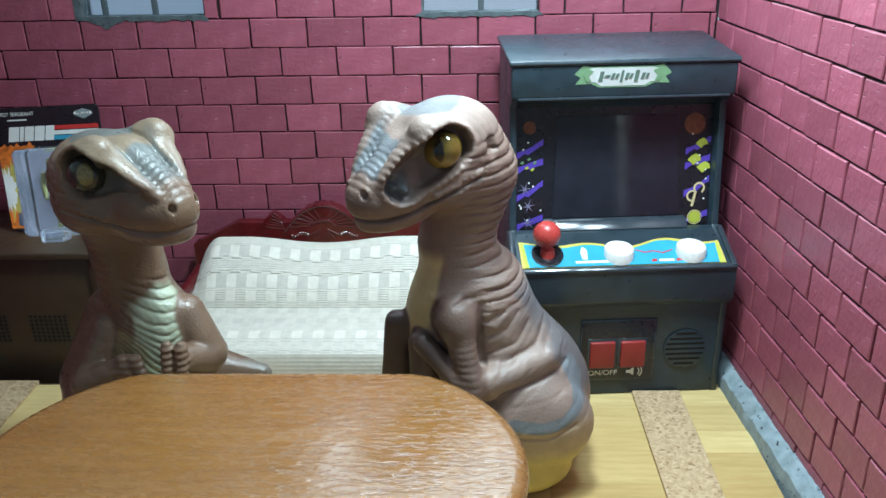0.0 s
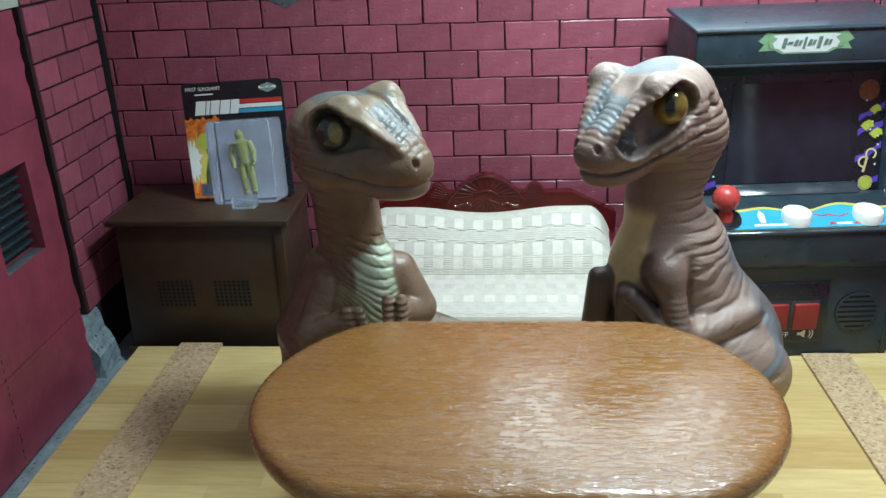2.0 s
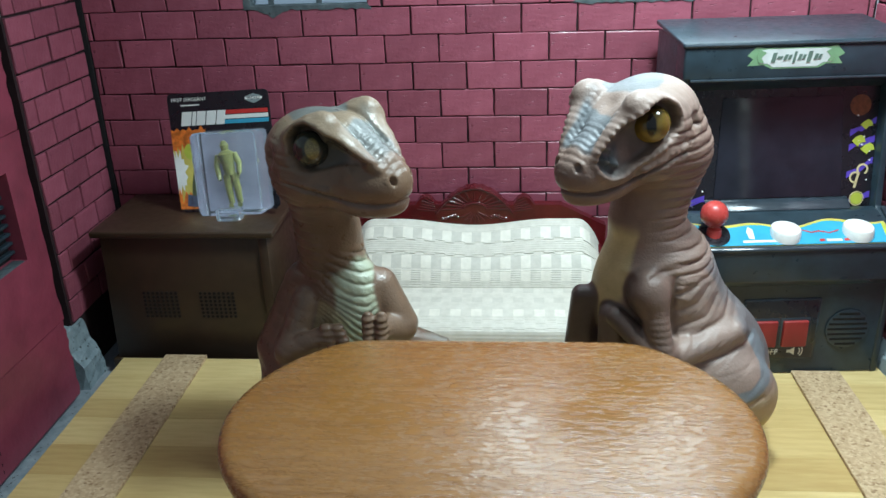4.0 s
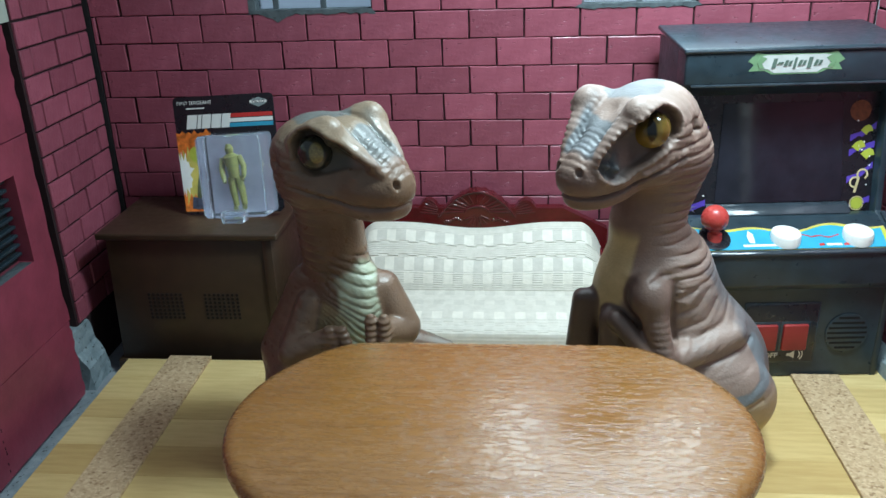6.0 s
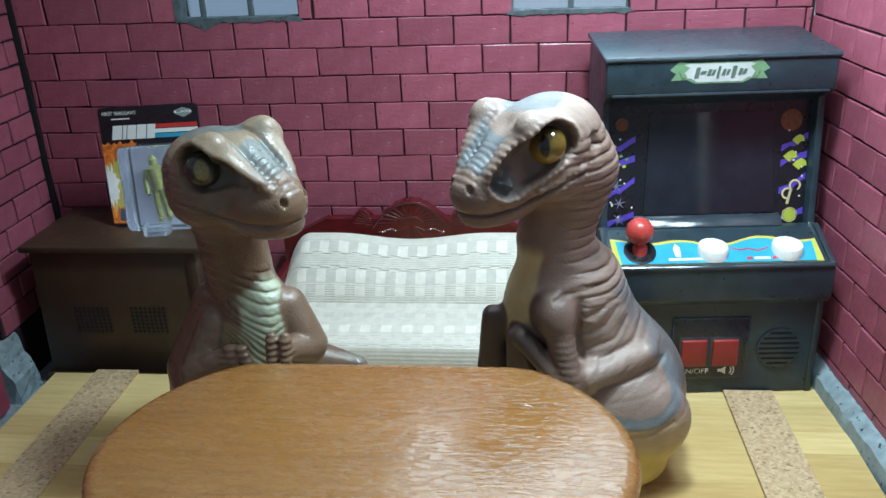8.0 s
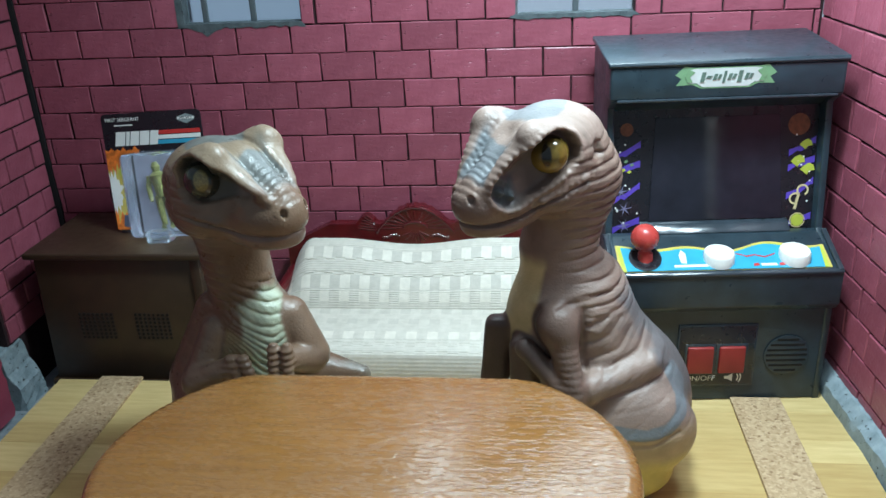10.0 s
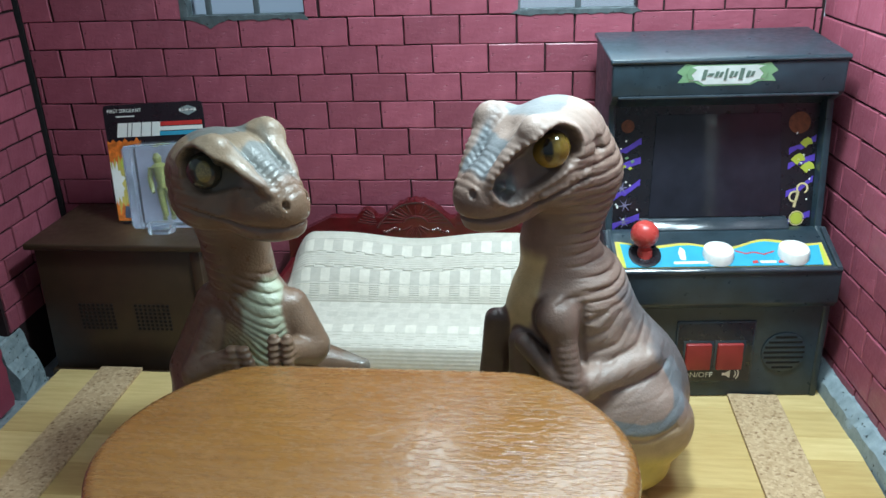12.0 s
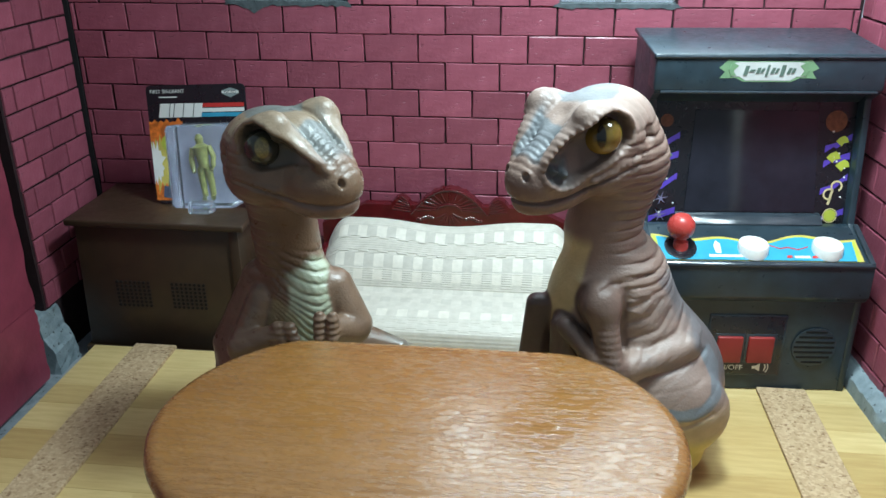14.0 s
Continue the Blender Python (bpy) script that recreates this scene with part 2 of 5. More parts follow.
def lettering(name, words, size, mat, parent, at, rot=(90, 0, 0), shear=0.0, stretch=1.0):
    cu = bpy.data.curves.new(name, "FONT")
    cu.body, cu.size, cu.extrude, cu.shear = words, size * CM, 0.004 * CM, shear
    cu.align_x = "CENTER"
    tmp = bpy.data.objects.new("tmp", cu)
    scene.collection.objects.link(tmp)
    me = bpy.data.meshes.new_from_object(tmp.evaluated_get(bpy.context.evaluated_depsgraph_get()))
    bpy.data.objects.remove(tmp)
    bpy.data.curves.remove(cu)
    me.materials.clear()
    me.materials.append(mat)
    ob = new(name, me)
    ob.parent = parent
    ob.location = Vector(at) * CM
    ob.rotation_euler = [radians(a) for a in rot]
    ob.scale = (stretch, 1, 1)
    return ob


# ---- the box: floor, walls, windows ----
COURSE, LENGTH, TOP = 1.36, 2.68, 26.0
RIGHT_K = 0.067          # the right wall stands a little askew
FLOOR_BASE = -1.4

base = finish("ground", box(-60, 50, -40, 60, -3.0, FLOOR_BASE), BASE_GREY)
tagged(base, "grey painted base board under the miniature room", "base board", kind="structure")

floor = thing("floor", (0, 0, 0), 0, "pale bamboo board floor of the miniature room", "floor", kind="structure")

openings = [(-15.0, -9.2, 15.75, 20.5), (1.03, 6.4, 15.75, 20.5)]


def wall_with_holes(x0, x1, z0, z1, y0, y1, holes):
    bm = None
    xs = sorted({x0, x1, *[h[0] for h in holes], *[h[1] for h in holes]})
    for a, b in zip(xs, xs[1:]):
        inside = [h for h in holes if h[0] <= a and h[1] >= b]
        if inside:
            bm = box(a, b, y0, y1, z0, inside[0][2], bm=bm)
            bm = box(a, b, y0, y1, inside[0][3], z1, bm=bm)
        else:
            bm = box(a, b, y0, y1, z0, z1, bm=bm)
    bmesh.ops.remove_doubles(bm, verts=bm.verts, dist=0.001)
    return bm


wall_back = tagged(finish("wall_north", wall_with_holes(-23.6, 14.7, FLOOR_BASE, TOP, 43.08, 44.2, openings), MORTAR, smooth=False),
                   "maroon painted miniature brick wall with two window openings", "wall", kind="structure")
wall_right = thing("wall_east", (14.65, 43.0, 0), -90 + math.degrees(math.atan(RIGHT_K)),
                   "maroon painted miniature brick wall above a grey plinth", "wall", kind="structure")
# local x of the right wall runs from the far corner towards the front
part("wall_core", box(0, 23.0, 0.08, 1.0, FLOOR_BASE, TOP), MORTAR, wall_right, smooth=False)
# unseen; added wide and white to mirror as a streak in the screen
part("wall_edge", box(22.95, 23.6, -0.5, 1.0, FLOOR_BASE, TOP, 0.06), PRINT_WHITE, wall_right, "white strip added at the unseen front end of the wall board")
wall_left = tagged(finish("wall_west", box(-24.8, -23.78, 36.4, 44.2, FLOOR_BASE, TOP), MORTAR, smooth=False),
                   "short maroon painted miniature brick wall in the corner", "wall", kind="structure")
gap = prism([(-23.78, FLOOR_BASE), (-23.52, FLOOR_BASE), (-23.45, TOP), (-23.78, TOP)], "y", 42.9, 44.6)
tagged(finish("trim", gap, BLACK_GAP, smooth=False), "dark open joint in the corner of the walls", "joint", kind="structure")


for k, (a, b, c, d) in enumerate(openings):
    w = thing("window_%d" % (k + 1), ((a + b) / 2, 43.5, c), 0, "miniature window with dark bars and rough grey plaster edges", "window", kind="structure")
    h = (b - a) / 2
    part("pane", box(-h, h, 0.15, 0.22, 0, d - c), PANE_DIM if k == 0 else PANE, w).visible_shadow = False
    bars = (-h + 0.95, 0.45) if k == 0 else (0.05,)
    for x in bars:
        part("window_bar", box(x - 0.14, x + 0.14, -0.02, 0.14, 0, d - c, 0.03), FRAME_GREY, w)
    rnd = random.Random(5 + k)
    low = [(-h - 0.35 + (2 * h + 0.6) * i / 26, -0.17 + 0.13 * rnd.random() - (0.34 * max(0, 1 - abs(i - 6) / 4) if k == 0 else 0)) for i in range(27)]
    high = [(h + 0.05, 0.1), (-h - 0.1, 0.1)]
    part("window_sill", prism(low + high, "y", -0.56, 0.3), PLASTER_DARK, w, "rough grey plaster sill")
    side = [(-h - 0.30, 0.0), (-h + 0.05, 0.0), (-h + 0.12, d - c), (-h - 0.2, d - c)]
    part("window_jamb", prism(side, "y", -0.54, 0.3), PLASTER_DARK, w, "rough grey plaster jamb")

backdrop = finish("backdrop", box(-40, 30, 52, 52.2, 0, 60), DAYLIGHT)
tagged(backdrop, "plain pale daylight behind the windows", "backdrop", kind="structure")


# unseen panel added as the bright area that the table mirrors
glare_panel = finish("glare_panel", prism([(42.9, 18.6), (42.6, 18.6), (40.0, 31.0), (40.3, 31.0)], "x", -4.0, 12.8), GLARE_PANEL, smooth=False)
tagged(glare_panel, "added glowing panel on the back wall, mirrored in the table", "light panel")


# bricks: a few shared shapes, then one object for each brick
def brick_mesh(length, height, seed):
    rnd = random.Random(seed)
    bm = bmesh.new()
    j = lambda s: (rnd.random() - 0.5) * s
    back = [bm.verts.new((x, 0.10, z)) for x, z in ((0, 0), (length, 0), (length, height), (0, height))]
    mid, front = [], []
    for x, z in ((0, 0), (length, 0), (length, height), (0, height)):
        mid.append((x + j(0.03), z + j(0.03)))
    def ring(inset, y):
        out = []
        for i in range(4):
            (xa, za), (xb, zb) = mid[i], mid[(i + 1) % 4]
            for f in (0.0, 0.36, 0.68):
                x, z = xa + (xb - xa) * f, za + (zb - za) * f
                cx, cz = length / 2, height / 2
                x += inset * (1 if x < cx else -1) * min(1, abs(x - cx) / (length / 2 - 0.01))
                z += inset * (1 if z < cz else -1) * min(1, abs(z - cz) / (height / 2 - 0.01))
                out.append(bm.verts.new((x + j(0.025), y + j(0.008), z + j(0.03))))
        return out
    r0, r1, r2 = ring(0.0, 0.10), ring(0.005, 0.005), ring(0.04, -0.03)
    for p, q in ((r0, r1), (r1, r2)):
        for i in range(12):
            bm.faces.new((p[i], p[(i + 1) % 12], q[(i + 1) % 12], q[i]))
    c = bm.verts.new((length / 2, -0.032, height / 2))
    for i in range(12):
        bm.faces.new((r2[i], r2[(i + 1) % 12], c))
    for v in back:
        bm.verts.remove(v)
    bmesh.ops.scale(bm, vec=(CM, CM, CM), verts=bm.verts)
    bmesh.ops.recalc_face_normals(bm, faces=bm.faces)
    me = bpy.data.meshes.new("brick")
    bm.to_mesh(me)
    bm.free()
    me.materials.append(BRICK)
    me.shade_smooth()
    me.set_sharp_from_angle(angle=radians(18))
    return me


shapes = {}


def lay(parent, x, z, length, height, place, rnd):
    key = (round(length, 1), round(height, 1), rnd.randrange(6))
    if key not in shapes:
        shapes[key] = brick_mesh(key[0] - 0.09, key[1] - 0.085, hash(key) % 9973)
    ob = new("brick", shapes[key])
    ob.parent = parent
    ob.matrix_local = place(x + 0.045, z + 0.043, (rnd.random() - 0.5) * 0.05, (rnd.random() - 0.5) * 0.7)
    return ob


def cut(x0, x1, z0, z1, holes):
    for a, b, c, d in holes:
        if x1 > a and x0 < b and z1 > c and z0 < d:
            out = []
            if a - x0 > 0.3:
                out.append((x0, a, z0, z1))
            if x1 - b > 0.3:
                out.append((b, x1, z0, z1))
            if c - z0 > 0.35:
                out.append((max(x0, a), min(x1, b), z0, c))
            return out
    return [(x0, x1, z0, z1)]


def courses(parent, span, z_first, rows, step, length, shift, place, seed, holes=()):
    rnd = random.Random(seed)
    for r in range(rows):
        z = z_first + r * step
        x = span[0] - length + (shift if r % 2 == 0 else shift - length / 2) % length
        while x < span[1] - 0.2:
            x0, x1 = max(x, span[0]), min(x + length, span[1])
            x += length
            if x1 - x0 < 0.25:
                continue
            for a, b, c, d in cut(x0, x1, z, z + step, holes):
                lay(parent, a, c, b - a, d - c, place, rnd)


def build_bricks():
    flat = lambda y: (lambda x, z, dy, tilt: pose(x * CM, (y + dy) * CM, z * CM, 0, tilt, 0))
    # joints of the even courses fall at x = -9.8 + n * LENGTH
    courses(wall_back, (-23.5, 14.62), 0.70, 14, COURSE, LENGTH, (-9.8 + 23.5) % LENGTH, flat(43.0), 3, openings)
    courses(wall_right, (0.1, 22.9), 0.0, 13, 1.40, 2.2, 0.0, flat(0.0), 4)
    turn = lambda x, z, dy, tilt: pose((-23.7 + dy) * CM, x * CM, z * CM, 0, 0, 90) @ pose(0, 0, 0, 0, tilt, 0)
    courses(wall_left, (36.55, 42.85), 1.7, 14, 1.22, 2.25, 0.9, turn, 6)


# grey plinths at the foot of the walls
def wall_plinth():
    """A plaster skirting with a sloping, roughly broken top edge."""
    rnd = random.Random(17)
    n = 92
    bm = bmesh.new()
    rows = []
    for i in range(n + 1):
        x = 22.9 * i / n
        j = lambda k: rnd.uniform(-k, k)
        rows.append([bm.verts.new(c) for c in ((x, 0.09, FLOOR_BASE), (x, -0.60 + j(0.015), FLOOR_BASE), (x, -0.60 + j(0.02), 0.15), (x, -0.56 + j(0.03), 0.62 + j(0.06)),
                                               (x, -0.16 + j(0.04), 1.0 + j(0.06)), (x, 0.09, 1.02))])
    for p, q in zip(rows, rows[1:]):
        for k in range(6):
            bm.faces.new((p[k], q[k], q[(k + 1) % 6], p[(k + 1) % 6]))
    bm.faces.new(rows[0])
    bm.faces.new(rows[-1][::-1])
    return bm


part("plinth", wall_plinth(), PLASTER, wall_right, "rough grey plaster plinth")



def corner_pillar():
    bm = prism([(-24.4, FLOOR_BASE), (-22.95, FLOOR_BASE), (-23.05, -0.2), (-23.5, 0.6), (-23.62, 1.62), (-24.4, 1.7)], "y", 35.45, 37.3)
    bmesh.ops.subdivide_edges(bm, edges=bm.edges[:], cuts=3, use_grid_fill=True)
    rnd = random.Random(9)
    for v in bm.verts:
        v.co += Vector((rnd.uniform(-0.05, 0.05), rnd.uniform(-0.06, 0.06), rnd.uniform(-0.06, 0.06)))
    return bm


tagged(finish("baseboard", corner_pillar(), PLASTER, smooth=False),
       "rough pale grey plaster plinth with chipped edges", "plinth", kind="structure")
tagged(finish("trim", box(-26.0, -24.35, 33.0, 36.6, FLOOR_BASE, TOP), BLACK_GAP, smooth=False), "dark open joint beside the side panel", "joint", kind="structure")

# the plain panel nearer than the brick corner, in three slabs, with a barred vent
panel = thing("panel", (-23.0, 0, 0), 0, "maroon painted side panel with seams and a dark vent", "wall panel", kind="structure")
vent_hole = (30.15, 33.1, 6.65, 10.55)
PANEL_END, PANEL_FOOT = 34.65, -1.05


def ragged_slab(z0, z1, seed, hole=None):
    """A foam slab whose far edge is roughly cut; a hole goes right through."""
    rnd = random.Random(seed)
    n = 14
    edge = [(PANEL_END + rnd.uniform(-0.10, 0.07), z0 + (z1 - z0) * i / n) for i in range(n + 1)]
    if hole is None:
        return prism([(14.0, z0)] + edge + [(14.0, z1)], "x", -1.0, 0.0)
    a, b, c, d = hole
    bm = box(-1.0, 0.0, 14.0, a, z0, z1)
    bm = box(-1.0, 0.0, a, b, z0, c, bm=bm)
    bm = box(-1.0, 0.0, a, b, d, z1, bm=bm)
    bm = prism([(b, z0)] + edge + [(b, z1)], "x", -1.0, 0.0, bm=bm)
    return bm


part("slab", ragged_slab(PANEL_FOOT, 2.9, 1), PANEL_RED, panel, smooth=False)
part("slab", ragged_slab(2.94, 11.95, 2, vent_hole), PANEL_RED, panel, smooth=False)
part("slab", ragged_slab(12.0, 16.45, 3), PANEL_RED, panel, smooth=False)
part("slab_core", box(-0.95, -0.06, 14.0, 29.9, PANEL_FOOT, 16.4), MORTAR, panel, smooth=False)
rnd = random.Random(4)
for i in range(16):
    z = PANEL_FOOT + 0.3 + i * 0.36 + rnd.uniform(-0.08, 0.08)
    y = 28.2 + 0.012 * i + rnd.uniform(-0.04, 0.04)
    part("seam_nick", box(-0.05, 0.004, y, y + 0.05, z, z + 0.10 + 0.12 * rnd.random()), MORTAR, panel, smooth=False)
part("vent_back", box(-1.3, -0.75, 30.0, 33.3, 6.4, 10.8), BLACK_GAP, panel, "black vent opening")
for i in range(9):
    z = 6.95 + i * 0.41
    part("vent_slat", box(-0.72, -0.45, 30.15, 33.1, z, z + 0.15, 0.04), BLACK_PLASTIC, panel, "dark vent slat")
part("vent_sill", box(-0.6, -0.02, 30.2, 33.0, 6.4, 6.68, 0.08), PLASTER_DARK, panel, "grey plaster vent sill")
part("edge_strip", box(0.0, 0.62, 14.0, 34.9, FLOOR_BASE, -1.12, 0.04), PLASTER, panel, "pale grey strip at the foot of the panel")
part("pale_header", box(-1.0, 0.05, 14.0, 35.2, 16.5, 21.0, 0.05), simple("pale_green_card", (0.42, 0.47, 0.40), 0.6), panel, "pale header strip")


def build_floor():
    rnd = random.Random(11)
    made = {}
    y = -6.0
    while y < 43.0:
        w = rnd.choice((1.45, 1.7, 1.95))
        y1 = min(y + w, 36.2) if y < 36.2 else min(y + w, 43.0)
        x_left = -21.35 if y < 36.2 else 3.0
        x = x_left
        while x < 14.82 - 0.1:
            x1 = min(x + rnd.choice((9.0, 12.0, 15.5, 7.0)), 14.82)
            if 14.82 - x1 < 2.0:
                x1 = 14.82
            key = (round(x1 - x, 2), round(y1 - y, 2))
            if key not in made:
                bm = box(0, key[0], 0, key[1], 0, 1.0, 0.012, 1)
                bmesh.ops.scale(bm, vec=(CM, CM, CM), verts=bm.verts)
                me = bpy.data.meshes.new("plank")
                bm.to_mesh(me)
                bm.free()
                me.materials.append(BOARD)
                made[key] = me
            ob = new("plank", made[key])
            ob.parent = floor
            ob.location = (x * CM, y * CM, (-1.0 - 0.012 * rnd.random()) * CM)
            x = x1
        y = y1
    bm = box(-21.3, 14.8, -6.0, 36.15, FLOOR_BASE, -1.02)
    bm = box(3.05, 14.8, 36.15, 43.0, FLOOR_BASE, -1.02, bm=bm)
    part("underlay", bm, BASE_GREY, floor)


for x0, x1, y1 in ((10.45, 12.57, 35.45), (-19.2, -17.1, 36.3)):
    tagged(finish("cork_strip", box(x0, x1, -6, y1, -0.005, 0.16, 0.02, 1), CORK), "flat strip of granulated cork on the board floor", "cork strip", "cork strips")


# ---- the table ----
def build_table():
    table = thing("table", (-2.98, 21.8, 0), 0, "oval varnished wooden coffee table with rounded edge", "table")
    def outline(grow):
        """An ellipse cut straight along both long sides, the corners eased."""
        pts = []
        for i in range(128):
            a = 2 * math.pi * i / 128
            x, y = (7.64 + grow) * math.cos(a), (5.75 + grow) * math.sin(a)
            e = abs(y) / (4.55 + grow)
            pts.append((x, math.copysign((4.55 + grow) * e / (1 + e ** 26) ** (1 / 26), y)))
        return pts
    bm = bmesh.new()
    rings = []
    for grow, z in ((-0.6, 5.95), (-0.25, 5.98), (0.0, 6.15), (0.06, 6.4), (0.0, 6.62), (-0.14, 6.74), (-0.36, 6.8)):
        rings.append([bm.verts.new((x, y, z)) for x, y in outline(grow)])
    for p, q in zip(rings, rings[1:]):
        for i in range(128):
            bm.faces.new((p[i], p[(i + 1) % 128], q[(i + 1) % 128], q[i]))
    bm.faces.new(rings[0][::-1])
    bm.faces.new(rings[-1])
    part("tabletop", bm, TABLE, table)
    for sx in (-1, 1):
        for sy in (-1, 1):
            part("leg", lathe([(0.35, 0.0), (0.42, 0.2), (0.34, 0.6), (0.5, 3.2), (0.38, 4.6), (0.6, 5.2), (0.6, 5.97)], (sx * 4.9, sy * 2.6, 0), 20), TABLE, table)


build_table()


# ---- the dark brown cabinet with the carded toy on it ----
def build_dresser():
    d = thing("cabinet", (-17.7, 39.8, FLOOR_BASE), 0, "dark brown moulded plastic toy cabinet with two punched vents", "cabinet")
    H = 6.35 - FLOOR_BASE
    body = prism([(-4.45, 0.75), (4.05, 0.75), (3.98, H - 0.3), (-4.2, H - 0.3)], "y", -2.55, 2.6, 0.05)
    part("body", body, DRESSER_BROWN, d)
    part("top", box(-4.55, 4.35, -2.85, 2.7, H - 0.32, H, 0.08, 3), DRESSER_BROWN, d)
    part("plinth", box(-4.7, 4.3, -2.75, 2.65, 0.0, 0.8, 0.1, 3), DRESSER_BROWN, d)
    part("edge_rib", box(3.55, 4.0, -2.66, -2.52, 0.8, H - 0.35, 0.04), DRESSER_BROWN, d)
    hole = simple("vent_hole_black", (0.006, 0.004, 0.003), 0.9)
    for x0 in (-2.5, 0.35):
        bm = None
        for i in range(8):
            for j in range(7):
                x, z = x0 + i * 0.23, 3.18 + j * 0.21
                bm = lathe([(0.075, 0.0), (0.075, 0.03)], (x, -2.552, z), 10, "y", bm)
        part("vent", bm, hole, d, "grid of small punched holes")
    return d


build_dresser()


def build_card():
    H0 = 6.40
    c = thing("toy_package", (-16.05, 39.45, H0 + 0.12), -3.0, "carded toy figure in a clear blister leaning on the wall", "toy package")
    c.rotation_euler.x, c.rotation_euler.y = radians(-9.5), radians(-3.2)
    w, h = 2.56, 5.80
    rr = [(-w, 0.2), (-w + 0.2, 0.0), (w - 0.2, 0.0), (w, 0.2), (w, h - 0.2), (w - 0.06, h - 0.06), (w - 0.2, h), (-w + 0.2, h), (-w + 0.06, h - 0.06), (-w, h - 0.2)]
    part("card", prism(rr, "y", 0.0, 0.07), PRINT_BLACK, c, "black backing card")
    def flat(name, pts, mat, lay=0, label=""):
        return part(name, prism(pts, "y", -0.008 - 0.004 * lay, 0.0), mat, c, label, smooth=False)
    rnd = random.Random(2)
    # painted burst: orange field, yellow and white flares with ragged edges
    field = [(-2.58, 0.15), (-0.9, 0.15), (-0.8, 4.1)]
    for i in range(12):
        field.append((-0.85 - i * 0.155, 4.05 + (0.2 if i % 2 else -0.05) * rnd.random()))
    field.append((-2.58, 4.1))
    flat("burst", field, PRINT_ORANGE, 0, "orange printed burst")
    def flare(cx, cz, rx, rz, inner, n):
        out = []
        for i in range(2 * n):
            q = math.pi * i / n
            k = (0.75 + 0.35 * rnd.random()) if i % 2 else inner * (0.8 + 0.4 * rnd.random())
            out.append((max(-2.58, cx + rx * k * math.cos(q)), max(0.16, cz + rz * k * math.sin(q))))
        return out
    flat("yellow_flare", flare(-2.15, 2.1, 0.8, 1.6, 0.6, 15), PRINT_YELLOW, 1)
    flat("white_flare", flare(-2.4, 2.0, 0.5, 1.2, 0.6, 13), PRINT_WHITE, 2)
    flat("painted_shape", [(-1.9, 0.75), (-1.0, 0.6), (-0.9, 2.4), (-1.0, 3.2), (-1.5, 3.3), (-1.75, 2.9), (-1.6, 2.2), (-1.8, 1.5)], simple("dark_olive_print", (0.075, 0.085, 0.035), 0.4, vary=0.4, scale=400), 3, "plain olive printed shape")
    flat("painted_shape", [(-1.66 + 0.36 * math.cos(0.393 * i), 3.0 + 0.4 * math.sin(0.393 * i)) for i in range(16)], PRINT_LIME, 4)
    flat("painted_patch", [(-2.2, 0.3), (-1.1, 0.2), (-1.0, 0.75), (-1.5, 1.0), (-1.7, 0.8), (-2.1, 0.9)], simple("slate_print", (0.07, 0.085, 0.13), 0.4, vary=0.4, scale=400), 5)
    # the title is a row of slanted white blocks beside red, white and blue bars
    x = -2.0
    for k, wd in enumerate((0.50, 0.18, 0.44, 0.48, 0.42)):
        sk = 0.14
        flat("title_block", [(x, 4.25), (x + wd, 4.25), (x + wd + sk, 4.92), (x + sk, 4.92)], PRINT_WHITE, 2)
        x += wd + 0.05
    for k, mt in enumerate((PRINT_BLUE, PRINT_WHITE, PRINT_RED)):
        flat("title_bar", [(0.2 + k * 0.04, 4.26 + k * 0.23), (w - 0.1, 4.26 + k * 0.23), (w - 0.1, 4.45 + k * 0.23), (0.24 + k * 0.04, 4.45 + k * 0.23)], mt, 1)
    lettering("caption", "FIRST SERGEANT", 0.24, PRINT_WHITE, c, (-1.45, -0.012, 5.42))
    flat("small_print", [(-1.9, 5.2), (-0.95, 5.2), (-0.95, 5.26), (-1.9, 5.26)], PRINT_WHITE, 1)
    flat("badge", [(1.42, 5.32), (1.82, 5.16), (2.2, 5.32), (2.2, 5.5), (1.82, 5.62), (1.42, 5.5)], simple("grey_print", (0.25, 0.30, 0.30), 0.4), 1, "small grey printed badge")
    flat("badge_bar", [(1.38, 5.36), (2.24, 5.36), (2.24, 5.47), (1.38, 5.47)], PRINT_WHITE, 2)
    lettering("caption", "MICRO", 0.20, PRINT_BLACK, c, (1.81, -0.018, 5.35))
    # clear bubble
    bub = part("blister", prism([(-0.82, 0.06), (2.35, 0.06), (2.35, 4.0), (-0.82, 4.0)], "y", -1.9, -0.03, 0.22, 4), CLEAR, c, "clear plastic blister")
    bub.visible_shadow = False
    part("blister_card", box(-0.70, 2.22, -0.06, -0.04, 0.2, 3.92), simple("pale_grey_insert", (0.30, 0.30, 0.37), 0.4, vary=0.15), c, "pale grey insert")
    part("blister_rim", tube([(-0.79, -1.8, 0.2), (-0.79, -1.8, 3.85), (-0.67, -1.8, 3.97), (2.2, -1.8, 3.97), (2.32, -1.8, 3.85), (2.32, -1.8, 0.2)], [0.035] * 6, 8), CLEAR, c).visible_shadow = False
    foot = part("blister_foot", box(0.25, 1.4, -2.5, -1.7, -0.1, 0.5, 0.15, 3), CLEAR, c, "clear plastic foot")
    foot.visible_shadow = False
    # the small figure is one plain moulded shape
    fx = 0.62
    bm = tube([(fx, -0.6, 3.05), (fx, -0.6, 3.3), (fx, -0.6, 3.5)], [0.17, 0.22, 0.1], 12)
